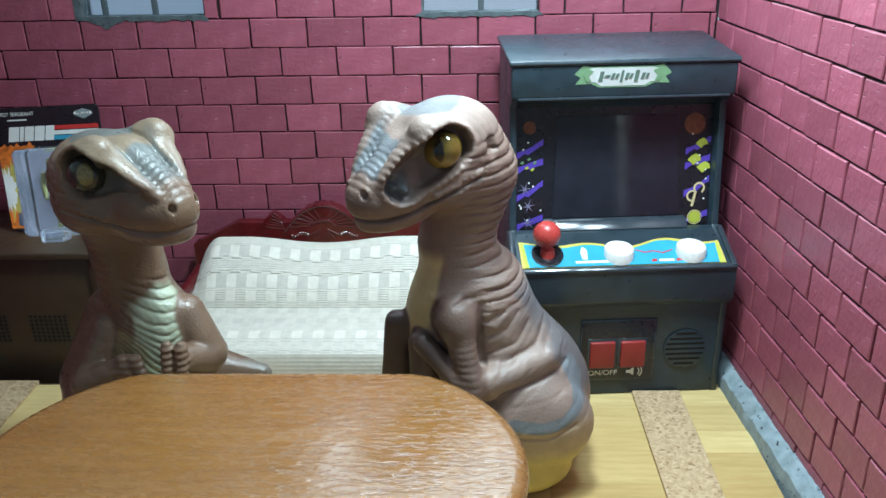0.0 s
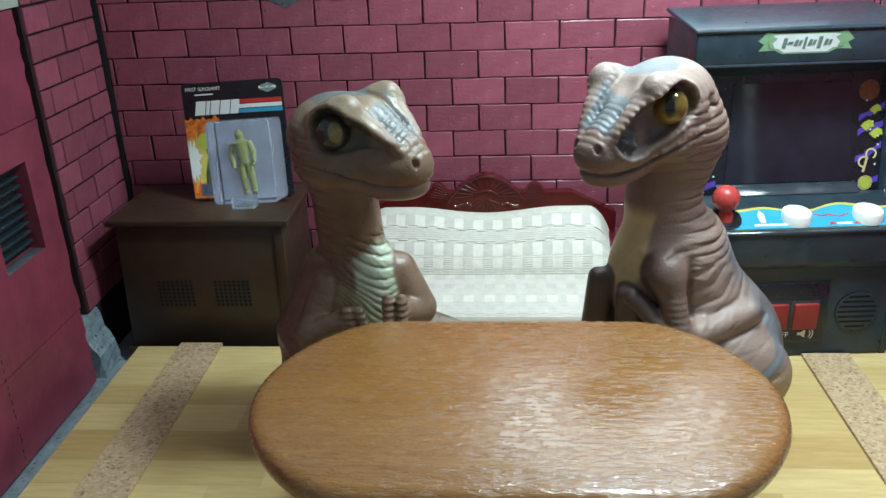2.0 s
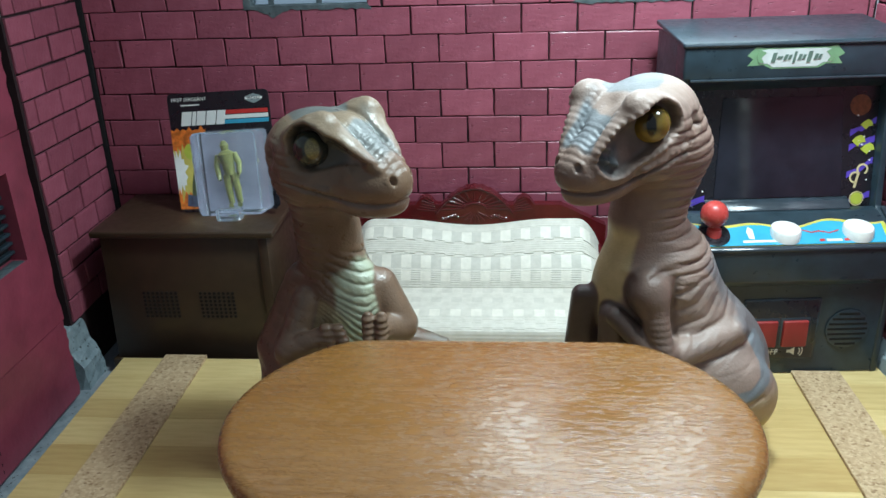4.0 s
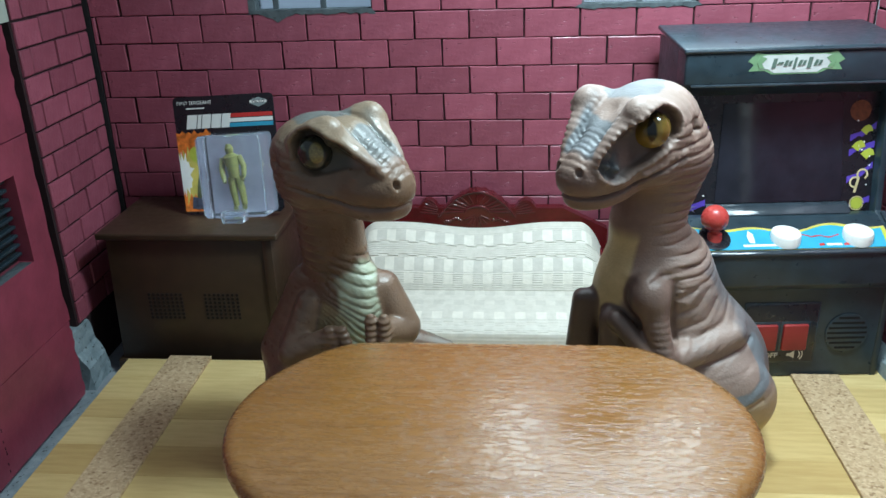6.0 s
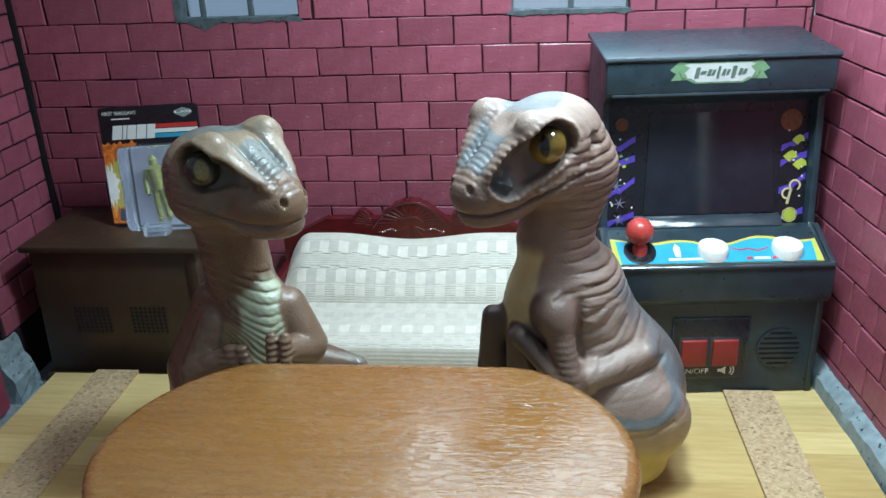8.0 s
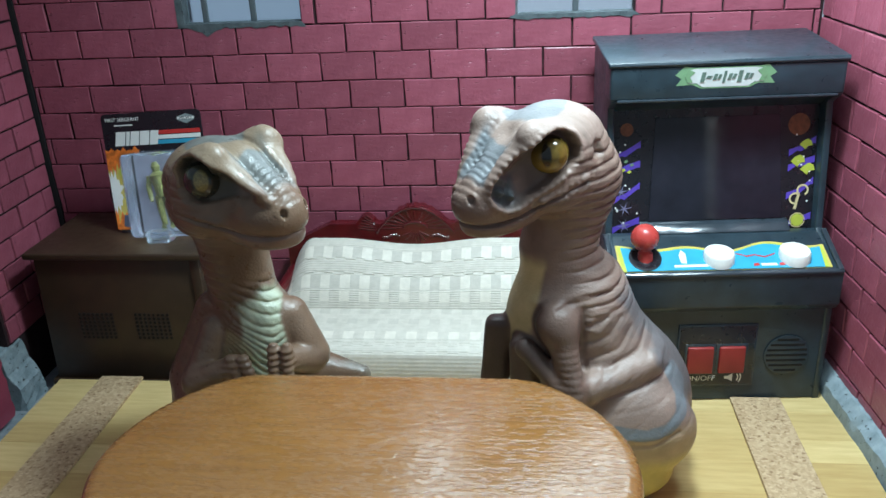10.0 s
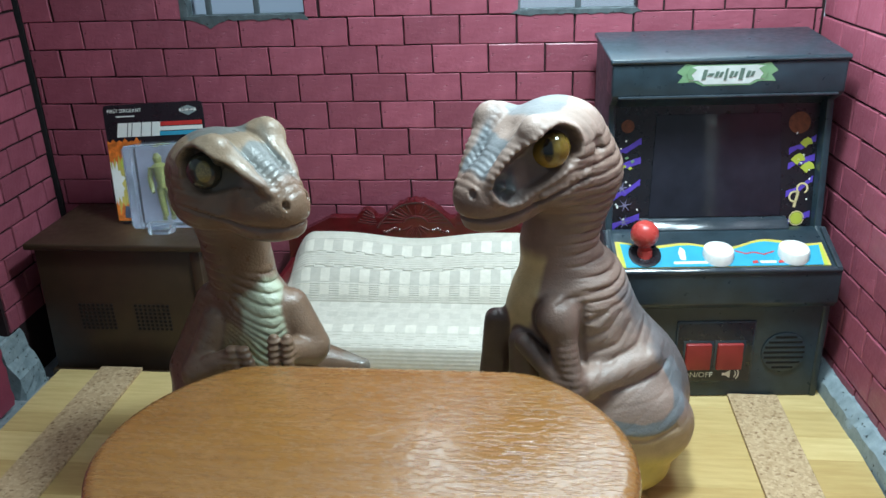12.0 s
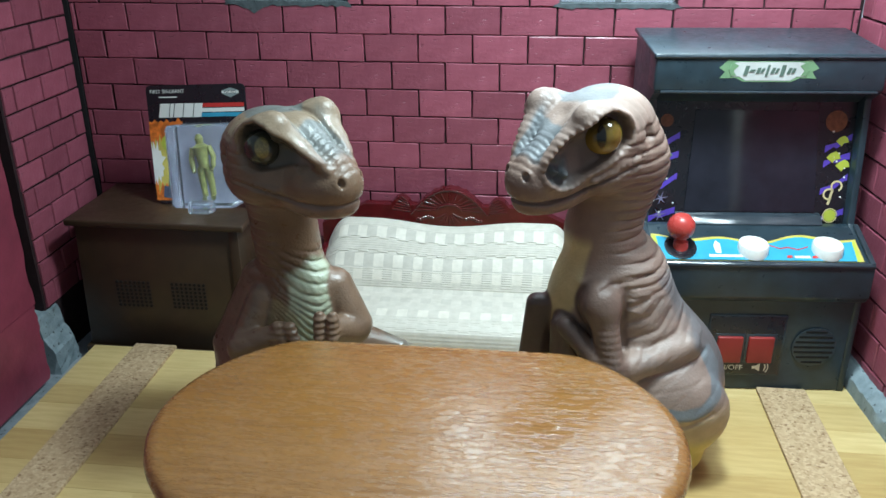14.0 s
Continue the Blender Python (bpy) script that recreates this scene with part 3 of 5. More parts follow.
    bm = tube([(fx, -0.6, 1.9), (fx, -0.6, 2.4), (fx, -0.6, 2.9), (fx, -0.6, 3.08)], [0.27, 0.30, 0.42, 0.14], 12, bm)
    for s in (-1, 1):
        bm = tube([(fx + s * 0.38, -0.6, 2.88), (fx + s * 0.54, -0.62, 2.4), (fx + s * 0.5, -0.8, 1.95), (fx + s * 0.45, -0.9, 1.75)], [0.16, 0.14, 0.12, 0.09], 10, bm)
        bm = tube([(fx + s * 0.15, -0.6, 1.95), (fx + s * 0.2, -0.6, 1.3), (fx + s * 0.2, -0.6, 0.6), (fx + s * 0.22, -0.8, 0.48)], [0.21, 0.18, 0.14, 0.13], 10, bm)
    bmesh.ops.rotate(bm, cent=(fx, -0.6, 2.0), matrix=Matrix.Rotation(radians(-6), 3, "Y"), verts=bm.verts)
    part("toy_figure", bm, OLIVE, c, "plain olive moulded figure")


build_card()


# ---- the sofa ----
def cream_weave(name="cream_woven_cloth", tone=1.0):
    m, t, b = material(name)
    v = texco(t)
    c = ramp(t, noise_tex(t, v, 260, 4), (0.3, tuple(k * tone for k in (0.56, 0.52, 0.44))), (0.7, tuple(k * tone for k in (0.66, 0.615, 0.53))))
    link(t, c, b.inputs["Base Color"])
    b.inputs["Roughness"].default_value = 0.55
    b.inputs["Sheen Weight"].default_value = 0.15
    bump(t, b, noise_tex(t, texco(t, scale=(0.4, 1, 1)), 900, 3), 0.012)
    return m


WEAVE = cream_weave(tone=0.98)


WEAVE_FLAT = cream_weave("cream_flat_cloth", 0.88)
WEAVE_SATIN = cream_weave("cream_satin_cloth", 1.16)
PITCH = 1.0


def weave_height(a, b, squares, waves):
    """Relief of the cloth: fine ribs, rows of flat squares, and wavy seams."""
    h = 0.014 * math.sin(2 * math.pi * b / 0.105)
    for b0, b1, off, _ in squares:
        if b0 < b < b1 and (a / PITCH + off) % 1 < 0.5:
            h = -0.012
    for b0 in waves:
        step = 0.035 if (a / PITCH) % 1 < 0.5 else -0.035
        h -= 0.065 * math.exp(-((b - b0 - step) / 0.030) ** 2)
    return h


def flat_squares(ob, at, squares):
    """Some rows of squares are of dull flat thread, others of bright satin."""
    ob.data.materials.append(WEAVE_FLAT)
    ob.data.materials.append(WEAVE_SATIN)
    for f in ob.data.polygons:
        a, b = at(f.center / CM)
        for b0, b1, off, kind in squares:
            if b0 < b < b1 and (a / PITCH + off) % 1 < 0.5:
                f.material_index = kind


def build_sofa():
    s = thing("sofa", (-4.1, 39.4, FLOOR_BASE), 0, "small sofa with cream woven cushions and carved dark red crest", "sofa")
    G = -FLOOR_BASE
    half = 6.45
    SLOPE = 3.15
    OFF = 0.15
    # rows of squares from and to a height on the slope, their shift along the row, and their thread
    back_squares = [(0.10 * SLOPE, 0.30 * SLOPE, OFF + 0.5, 2), (0.32 * SLOPE, 0.54 * SLOPE, OFF, 1), (0.34 * SLOPE, 0.54 * SLOPE, OFF + 0.5, 2), (0.79 * SLOPE, 0.95 * SLOPE, OFF + 0.5, 2), (0.79 * SLOPE, 0.95 * SLOPE, OFF, 1)]
    seat_squares = [(0.12 * SLOPE, 0.28 * SLOPE, OFF + 0.4, 1), (0.40 * SLOPE, 0.53 * SLOPE, OFF - 0.1, 1), (0.70 * SLOPE, 0.87 * SLOPE, OFF - 0.1, 2)]
    def back_top(x):
        e = abs(x) / half
        z = 4.72 + 0.34 * math.sin(min(1, e / 0.62) * math.pi / 2) ** 2
        if e > 0.80:
            z -= 1.5 * ((e - 0.80) / 0.2) ** 2.2
        return z
    def back_sheet(u, v):
        x = (u * 2 - 1) * half
        top = back_top(x)
        if v < 0.9:
            k = v / 0.9
            y, z = -0.35 + 2.35 * k, 2.55 + (top - 2.55) * k
            bulge = -0.28 * math.sin(math.pi * k)
            y += bulge - 0.95 * weave_height(x, k * SLOPE, back_squares, (0.565 * SLOPE, 0.77 * SLOPE))
            z -= 0.32 * (1 - k) ** 6
        else:
            k = (v - 0.9) / 0.1
            y, z = 2.0 + 0.8 * k, top + 0.12 * math.sin(k * math.pi)
        return (x, y, z + G)
    ob = part("back_cushion", grid_sheet(300, 200, back_sheet), WEAVE, s)
    flat_squares(ob, lambda c: (c.x, (c.z - G - 2.55) / (back_top(c.x) - 2.55) * SLOPE), back_squares)
    def seat_sheet(u, v):
        x = (u * 2 - 1) * (half + 0.4)
        if v < 0.55:
            k = v / 0.55
            y, z = 0.2 - 3.1 * k, 2.55 - 0.55 * k
            z += 0.5 * weave_height(x, k * SLOPE, seat_squares, (0.90 * SLOPE, 0.97 * SLOPE))
        else:
            k = (v - 0.55) / 0.45
            a = k * math.pi / 2
            y, z = -2.9 - 0.85 * math.sin(a), 1.15 + 0.85 * math.cos(a) - 1.1 * max(0, k - 0.5)
            rib = 0.45 * weave_height(x, 3.2 + k * 1.3, (), (3.3, 3.7))
            z += rib * (1 - k)
            y -= rib * k
        return (x, y, z + G)
    ob = part("seat_cushion", grid_sheet(300, 200, seat_sheet), WEAVE, s)
    flat_squares(ob, lambda c: (c.x, (0.2 - c.y) / 3.1 * SLOPE), seat_squares)
    part("seat_frame", box(-half - 0.5, half + 0.5, -3.3, 2.6, 0.75, 1.85, 0.12, 3), SOFA_WOOD, s)
    for sx in (-1, 1):
        for y in (-2.8, 2.2):
            part("leg", lathe([(0.2, 0), (0.26, 0.15), (0.2, 0.4), (0.38, 0.8)], (sx * (half - 0.2), y, 0), 14), SOFA_WOOD, s)
        part("arm", tube([(sx * (half + 0.2), -3.2, 1.6 + G), (sx * (half + 0.3), -3.0, 2.9 + G), (sx * (half + 0.3), -1.5, 3.3 + G), (sx * (half + 0.2), 0.5, 3.2 + G), (sx * (half - 0.1), 2.1, 3.6 + G)], [0.3, 0.36, 0.34, 0.32, 0.3], 12), SOFA_WOOD, s)
    def rail_sheet(x):
        e = abs(x)
        arch = 5.0 + 1.88 * (1 - (e / 2.35) ** 2) + 0.035 * math.cos(e * 15)
        leaf = 5.55 + 0.80 * (1 - ((e - 2.52) / 0.72) ** 2)
        return max(back_top(x) + 0.3, arch, leaf, 5.92 - 0.5 * max(0, e - 4.4))
    n = 180
    lo = [((-1 + 2 * i / n) * (half + 0.25), back_top((-1 + 2 * i / n) * half) - 1.0 + G) for i in range(n + 1)]
    hi = [(x, rail_sheet(x) + G) for x, _ in lo]
    part("crest_rail", prism(lo + hi[::-1], "y", 2.35, 2.95), SOFA_WOOD, s, "dark red carved wooden crest")
    # carved fan: thin raised rays, a lower fan, leaf clusters and strings of beads
    def ray(name, p, q, r):
        mid = [(u + v) / 2 for u, v in zip(p, q)]
        part(name, tube([(x, 2.34, z + G) for x, z in (p, mid, q)], [r * 0.6, r, r * 0.8], 8), SOFA_WOOD, s)
    for i in range(13):
        t = radians(4 + 172 * i / 12)
        ray("carved_ray", (0.62 * math.cos(t), 5.72 + 0.36 * math.sin(t)), (1.75 * math.cos(t), 5.62 + 1.05 * math.sin(t)), 0.045)
    for i in range(7):
        t = radians(-155 + 130 * i / 6)
        ray("carved_ray", (0.2 * math.cos(t), 5.62 + 0.2 * math.sin(t)), (0.75 * math.cos(t), 5.58 + 0.72 * math.sin(t)), 0.045)
    for sx in (-1, 1):
        for i in range(6):
            z = 5.62 + 0.11 * i
            ray("leaf_ray", (sx * (1.98 + 0.03 * i), z - 0.02), (sx * (2.95 - 0.10 * i), z + 0.10 + 0.03 * i), 0.04)
        bm = None
        for i in range(7):
            bm = lathe([(0.085, -0.03), (0.08, 0.03), (0.04, 0.07)], (sx * (0.85 + 0.13 * i), 2.34, 5.28 + G + 0.09 * math.sin(i * 0.9)), 10, "y", bm)
        part("bead_string", bm, SOFA_WOOD, s)
    arc = [(0.62 * math.cos(radians(180 * i / 16)), 2.33, 5.70 + G + 0.34 * math.sin(radians(180 * i / 16))) for i in range(17)]
    part("carved_arc", tube(arc, [0.06] * 17, 8), SOFA_WOOD, s)
    edge = [(-2.0 + 4.0 * i / 40, 2.34, 4.93 + G + 1.88 * (1 - ((-2.0 + 4.0 * i / 40) / 2.35) ** 2)) for i in range(41)]
    part("carved_border", tube(edge, [0.05 + 0.03 * (i % 2) for i in range(41)], 8), SOFA_WOOD, s)


build_sofa()


# ---- the arcade machine ----
def build_arcade():
    a = thing("arcade_machine", (4.95, 35.05, 0), 4.0, "small black toy arcade machine with joystick and buttons", "arcade machine")
    W = 9.5
    # side cheeks follow the profile of the machine
    cheek = [(0.0, 0.0), (6.8, 0.0), (6.8, 14.55), (2.15, 14.55), (2.1, 13.0), (2.75, 12.6), (2.1, 7.25), (-0.2, 6.3), (-0.25, 4.75), (0.0, 4.5)]
    part("side_panel", prism(cheek, "x", 0.12, 0.42, 0.05), BLACK_PLASTIC, a)
    part("side_panel", prism(cheek, "x", W - 0.42, W - 0.12, 0.05), BLACK_PLASTIC, a)
    core = [(0.05, 0.05), (6.7, 0.05), (6.7, 14.4), (3.6, 14.4), (3.7, 12.5), (3.0, 7.0), (0.6, 6.0), (0.6, 4.6), (0.05, 4.5)]
    part("body", prism(core, "x", 0.4, W - 0.4), BLACK_PLASTIC, a)
    part("top", prism([(1.98, 14.38), (6.9, 14.75), (6.9, 14.95), (1.98, 14.62)], "x", 0.0, W, 0.07, 3), BLACK_PLASTIC, a)
    part("top_lip", tube([(0.05, 1.97, 14.50), (W / 2, 1.97, 14.50), (W - 0.05, 1.97, 14.50)], [0.06] * 3, 10), BLACK_GLOSS, a)
    part("marquee", box(0.08, W - 0.08, 2.0, 3.4, 13.05, 14.42, 0.12, 3), BLACK_PLASTIC, a)
    part("marquee_lip", box(0.35, W - 0.35, 1.9, 2.15, 13.0, 13.12, 0.05), BLACK_GLOSS, a)
    part("screen_hood", prism([(2.3, 13.05), (3.6, 13.05), (3.6, 12.35), (3.35, 12.35)], "x", 0.42, W - 0.42, 0.03), BLACK_PLASTIC, a)
    # bezel sheet leans back; screen in its middle
    def lean(v):
        return 2.55 + 0.15 * (v - 7.0)
    bez = [(lean(6.9), 6.9), (lean(12.5), 12.5), (lean(12.5) + 0.3, 12.5), (lean(6.9) + 0.3, 6.9)]
    part("bezel", prism(bez, "x", 0.42, W - 0.42), PRINT_BLACK, a)
    bm = bmesh.new()
    edge = ((2.05, 7.6), (7.75, 7.6), (7.45, 12.0), (2.25, 12.0))
    f = [bm.verts.new((x, lean(z) - 0.06, z)) for x, z in edge]
    g = [bm.verts.new((x, lean(z) + 0.02, z)) for x, z in edge]
    bm.faces.new(f)
    for n in range(4):
        bm.faces.new((f[n], g[n], g[(n + 1) % 4], f[(n + 1) % 4]))
    part("screen", bm, SCREEN, a, "dark glossy blank screen")
    part("screen_ledge", prism([(2.0, 7.2), (2.35, 7.5), (2.62, 7.56), (2.9, 7.56), (2.9, 7.0)], "x", 1.65, 8.0, 0.03), BLACK_GLOSS, a)
    part("screen_line", prism([(2.58, 7.6), (2.60, 7.66), (2.66, 7.66), (2.66, 7.6)], "x", 2.1, 7.7), simple("pale_grey_trim", (0.30, 0.32, 0.34), 0.3), a)
    def print_on(name, pts, mat, k=1, label=""):
        """A flat printed shape on the bezel from (x, height) points."""
        bm = bmesh.new()
        f = [bm.verts.new((x, lean(z) - 0.012 * k, z)) for x, z in pts]
        g = [bm.verts.new((x, lean(z) - 0.012 * k + 0.008, z)) for x, z in pts]
        bm.faces.new(f)
        for i in range(len(pts)):
            bm.faces.new((f[i], g[i], g[(i + 1) % len(pts)], f[(i + 1) % len(pts)]))
        part(name, bm, mat, a, label, smooth=False)
    def disc(cx, cz, r, n=18):
        return [(cx + r * math.cos(2 * math.pi * i / n), cz + r * math.sin(2 * math.pi * i / n)) for i in range(n)]
    rnd = random.Random(8)
    for x0, x1 in ((0.5, 1.65), (7.92, 9.02)):
        for z in (7.05, 8.35, 9.55, 10.2):
            hgt = 0.35 + 0.3 * rnd.random()
            p = [(x0, z), (x0 + 0.35, z + 0.25), (x0 + 0.5, z + 0.2), (x1 - 0.1, z + hgt), (x1, z + hgt), (x1, z + hgt + 0.3), (x0 + 0.6, z + 0.52), (x0 + 0.4, z + 0.42), (x0, z + 0.3)]
            print_on("violet_streak", p, PRINT_VIOLET)
        print_on("printed_planet", disc(x0 + 0.35 if x0 > 5 else x0 + 0.55, 11.55, 0.46 if x0 > 5 else 0.28), PRINT_BROWN, 2)
        for i in range(9):
            cx, cz = x0 + 0.1 + (x1 - x0 - 0.2) * rnd.random(), 7.05 + 4.3 * rnd.random()
            print_on("printed_star", disc(cx, cz, 0.045, 6), PRINT_WHITE, 3)
    def saucer(cx, cz, k, mat):
        p = [(cx - 0.34 * k, cz), (cx - 0.15 * k, cz + 0.2 * k), (cx + 0.1 * k, cz + 0.32 * k), (cx + 0.3 * k, cz + 0.2 * k), (cx + 0.38 * k, cz - 0.05 * k), (cx + 0.12 * k, cz - 0.1 * k), (cx, cz - 0.28 * k), (cx - 0.2 * k, cz - 0.12 * k)]
        print_on("printed_shape", p, mat, 3)
    saucer(8.3, 10.0, 0.85, PRINT_LIME)
    saucer(8.72, 9.65, 0.85, PRINT_LIME)
    saucer(8.6, 10.7, 0.75, PRINT_LIME)
    for dx, dz in ((-0.25, 0.1), (0.05, 0.25), (0.3, 0.1), (-0.05, -0.12), (0.2, -0.2)):
        saucer(0.98 + dx, 9.95 + dz, 0.26, PRINT_GREEN if dz > 0 else PRINT_LIME)
    grey_print = simple("pale_violet_print", (0.22, 0.21, 0.34), 0.5)
    for cx, cz in ((0.98, 7.42), (1.0, 8.15), (0.85, 8.9)):
        for i in range(6):
            t = i * math.pi / 3 + 0.2
            dx, dz = 0.32 * math.cos(t), 0.32 * math.sin(t)
            print_on("printed_ray", [(cx - 0.03 * math.sin(t), cz + 0.03 * math.cos(t)), (cx + dx, cz + dz), (cx + 0.03 * math.sin(t), cz - 0.03 * math.cos(t))], grey_print, 3)
    cream = simple("cream_print", (0.62, 0.52, 0.28), 0.4)
    def band(cx, cz, r, w, a0, a1, mat):
        outer = [(cx + r * math.cos(radians(a0 + (a1 - a0) * i / 14)), cz + r * math.sin(radians(a0 + (a1 - a0) * i / 14))) for i in range(15)]
        inner = [(cx + (r - w) * math.cos(radians(a0 + (a1 - a0) * i / 14)), cz + (r - w) * math.sin(radians(a0 + (a1 - a0) * i / 14))) for i in range(15)]
        print_on("printed_curl", outer + inner[::-1], mat, 3)
    band(8.6, 8.75, 0.26, 0.08, -60, 220, cream)
    band(8.3, 8.4, 0.26, 0.08, 40, 300, cream)
    print_on("printed_curl", [(8.25, 7.95), (8.36, 7.92), (8.5, 8.6), (8.4, 8.65)], cream, 3)
    print_on("printed_disc", disc(8.45, 7.45, 0.27), PRINT_LIME, 3)
    band(8.45, 7.45, 0.33, 0.04, 0, 350, cream)
    # marquee plate with a plain emblem instead of its title
    def on_marquee(name, pts, mat, k, label=""):
        part(name, prism([(x, z) for x, z in pts], "y", 2.0 - 0.012 * k, 2.003), mat, a, label, smooth=False)
    cx, cz = 4.65, 13.95
    wing = [(-2.0, 0.1), (-1.65, 0.45), (-1.3, 0.38), (1.3, 0.38), (1.65, 0.45), (2.0, 0.1), (1.75, -0.05), (1.95, -0.32), (1.3, -0.3), (0.95, -0.46), (-0.95, -0.46), (-1.3, -0.3), (-1.95, -0.32), (-1.75, -0.05)]
    on_marquee("emblem", [(cx + x, cz + z) for x, z in wing], PRINT_GREEN, 1, "green and white emblem plate")
    inner = [(-1.55, 0.05), (-1.42, 0.30), (-1.2, 0.34), (1.2, 0.34), (1.42, 0.30), (1.55, 0.05), (1.5, -0.24), (1.15, -0.24), (0.9, -0.40), (-0.9, -0.40), (-1.15, -0.24), (-1.5, -0.24)]
    on_marquee("emblem_field", [(cx + x, cz + z) for x, z in inner], simple("pale_grey_print", (0.52, 0.54, 0.52), 0.45), 2)
    for sx in (-1, 1):
        on_marquee("emblem_leaf", [(cx + sx * x, cz + z) for x, z in ((1.22, 0.2), (1.5, 0.34), (1.62, 0.05), (1.5, -0.22), (1.3, -0.2), (1.42, 0.0))], PRINT_GREEN, 3)
    for x, w, h in ((-1.02, 0.16, 0.40), (-0.80, 0.20, 0.10), (-0.52, 0.13, 0.24), (-0.34, 0.11, 0.20), (-0.14, 0.10, 0.46), (0.06, 0.13, 0.24), (0.24, 0.11, 0.20), (0.44, 0.16, 0.46), (0.72, 0.13, 0.24), (0.90, 0.11, 0.20)):
        on_marquee("emblem_bar", [(cx + x, cz - h / 2), (cx + x + w, cz - h / 2), (cx + x + w + 0.08, cz + h / 2), (cx + x + 0.08, cz + h / 2)], simple("dark_green_print", (0.10, 0.15, 0.12), 0.4), 4)
    # control deck
    def deck(v):
        return 6.42 + v * 0.40
    part("control_box", prism([(-0.28, 4.78), (-0.28, 6.2), (-0.2, 6.32), (1.9, 7.16), (2.3, 7.2), (2.3, 4.4), (0.0, 4.45)], "x", 0.0, W, 0.06, 3), BLACK_PLASTIC, a)
    part("deck_rim", prism([(-0.34, 6.2), (-0.34, 6.32), (-0.22, 6.42), (-0.08, 6.38), (-0.08, 6.2)], "x", 0.02, W - 0.02, 0.03), BLACK_GLOSS, a)
    for x in (0.03, W - 0.25):
        part("deck_rim", prism([(-0.3, 6.22), (1.95, 7.12), (1.95, 7.32), (-0.3, 6.42)], "x", x, x + 0.22, 0.03), BLACK_GLOSS, a)
    def on_deck(name, pts, mat, k, label=""):
        bm = bmesh.new()
        f = [bm.verts.new((x, v, deck(v) + 0.012 * k)) for x, v in pts]
        g = [bm.verts.new((x, v, deck(v) + 0.012 * k - 0.03)) for x, v in pts]
        bm.faces.new(f)
        for i in range(len(pts)):
            bm.faces.new((f[i], g[i], g[(i + 1) % len(pts)], f[(i + 1) % len(pts)]))
        part(name, bm, mat, a, label, smooth=False)
    def wavy(edge, n=40):
        out = []
        for i in range(n + 1):
            x = 0.42 + (W - 0.84) * i / n
            out.append((x, 1.02 + edge + 0.14 * math.sin(i * 0.42 + 2) + 0.10 * math.sin(i * 0.21 + 1)))
        return out
    on_deck("deck_yellow", [(0.42, -0.06), (W - 0.42, -0.06)] + wavy(0.16)[::-1], PRINT_YELLOW, 1, "blue and yellow printed deck")
    on_deck("deck_green", [(0.55, -0.06), (W - 0.55, -0.06)] + [(x * 0.985 + 0.07, v) for x, v in wavy(0.06)[::-1]], PRINT_LIME, 2)
    on_deck("deck_blue", [(0.72, -0.06), (W - 0.72, -0.06)] + [(x * 0.955 + 0.22, v) for x, v in wavy(0.0)[::-1]], PRINT_BLUE, 3)
    on_deck("deck_bar", [(2.7, 0.08), (4.1, 0.08), (4.1, 0.2), (2.7, 0.2)], PRINT_WHITE, 4)
    on_deck("deck_mark", [(3.02, 0.3), (3.24, 0.28), (3.28, 0.8), (3.12, 1.0), (2.98, 0.7)], PRINT_WHITE, 4)
    on_deck("deck_bar", [(6.25, 0.06), (6.9, 0.06), (6.9, 0.18), (6.25, 0.18)], PRINT_WHITE, 4)
    for x in (6.05, 7.1):
        on_deck("deck_mark", [(x - 0.12, 0.05), (x + 0.12, 0.08), (x + 0.1, 0.2), (x - 0.1, 0.18)], PRINT_RED, 4)
    pts = [(5.35, 0.72), (5.75, 0.55), (6.1, 0.62), (6.5, 0.5), (6.95, 0.66)]
    for (x0, v0), (x1, v1) in zip(pts, pts[1:]):
        on_deck("deck_line", [(x0, v0), (x1, v1), (x1, v1 + 0.05), (x0, v0 + 0.05)], PRINT_RED, 4)
    def sloped(bm, v0, rise=0.40):
        for v in bm.verts:
            v.co.z += rise * (v.co.y - v0)
        return bm
    stick = part("joystick", sloped(lathe([(0.66, -0.02), (0.68, 0.05), (0.60, 0.07), (0.50, 0.05), (0.02, 0.04)], (1.57, 0.6, deck(0.6) + 0.03), 28), 0.6), PRINT_BLACK, a, "black round joystick plate")
    part("stick", lathe([(0.33, 0.0), (0.30, 0.35), (0.2, 0.42), (0.19, 0.9)], (1.57, 0.62, deck(0.6) - 0.05), 20), RED_PLASTIC, stick, "red plastic stick")
    bm = bmesh.new()
    bmesh.ops.create_uvsphere(bm, u_segments=28, v_segments=18, radius=0.585)
    bmesh.ops.translate(bm, vec=(1.53, 0.70, deck(0.6) + 0.95), verts=bm.verts)
    part("ball", bm, RED_PLASTIC, stick, "red plastic ball top")
    for x in (4.6, 7.7):
        part("button", sloped(lathe([(0.63, -0.1), (0.63, 0.28), (0.59, 0.35), (0.48, 0.38)], (x, 0.5, deck(0.5)), 32), 0.5, 0.15), WHITE_PLASTIC, a, "white round push button")
    # lower front: key panel, speaker
    part("key_panel", box(3.12, 6.32, -0.04, 0.06, 0.85, 3.72, 0.03), PRINT_BLACK, a)
    part("key_rim", box(3.05, 6.4, -0.02, 0.06, 0.78, 3.8, 0.03), BLACK_GLOSS, a)
    for x in (3.42, 4.77):
        part("key_frame", box(x - 0.05, x + 1.27, -0.06, 0.05, 1.38, 2.88, 0.03), BLACK_GLOSS, a)
        part("key", box(x + 0.06, x + 1.16, -0.2, 0.05, 1.48, 2.76, 0.06, 3), RED_BUTTON, a, "dark red rocker key")
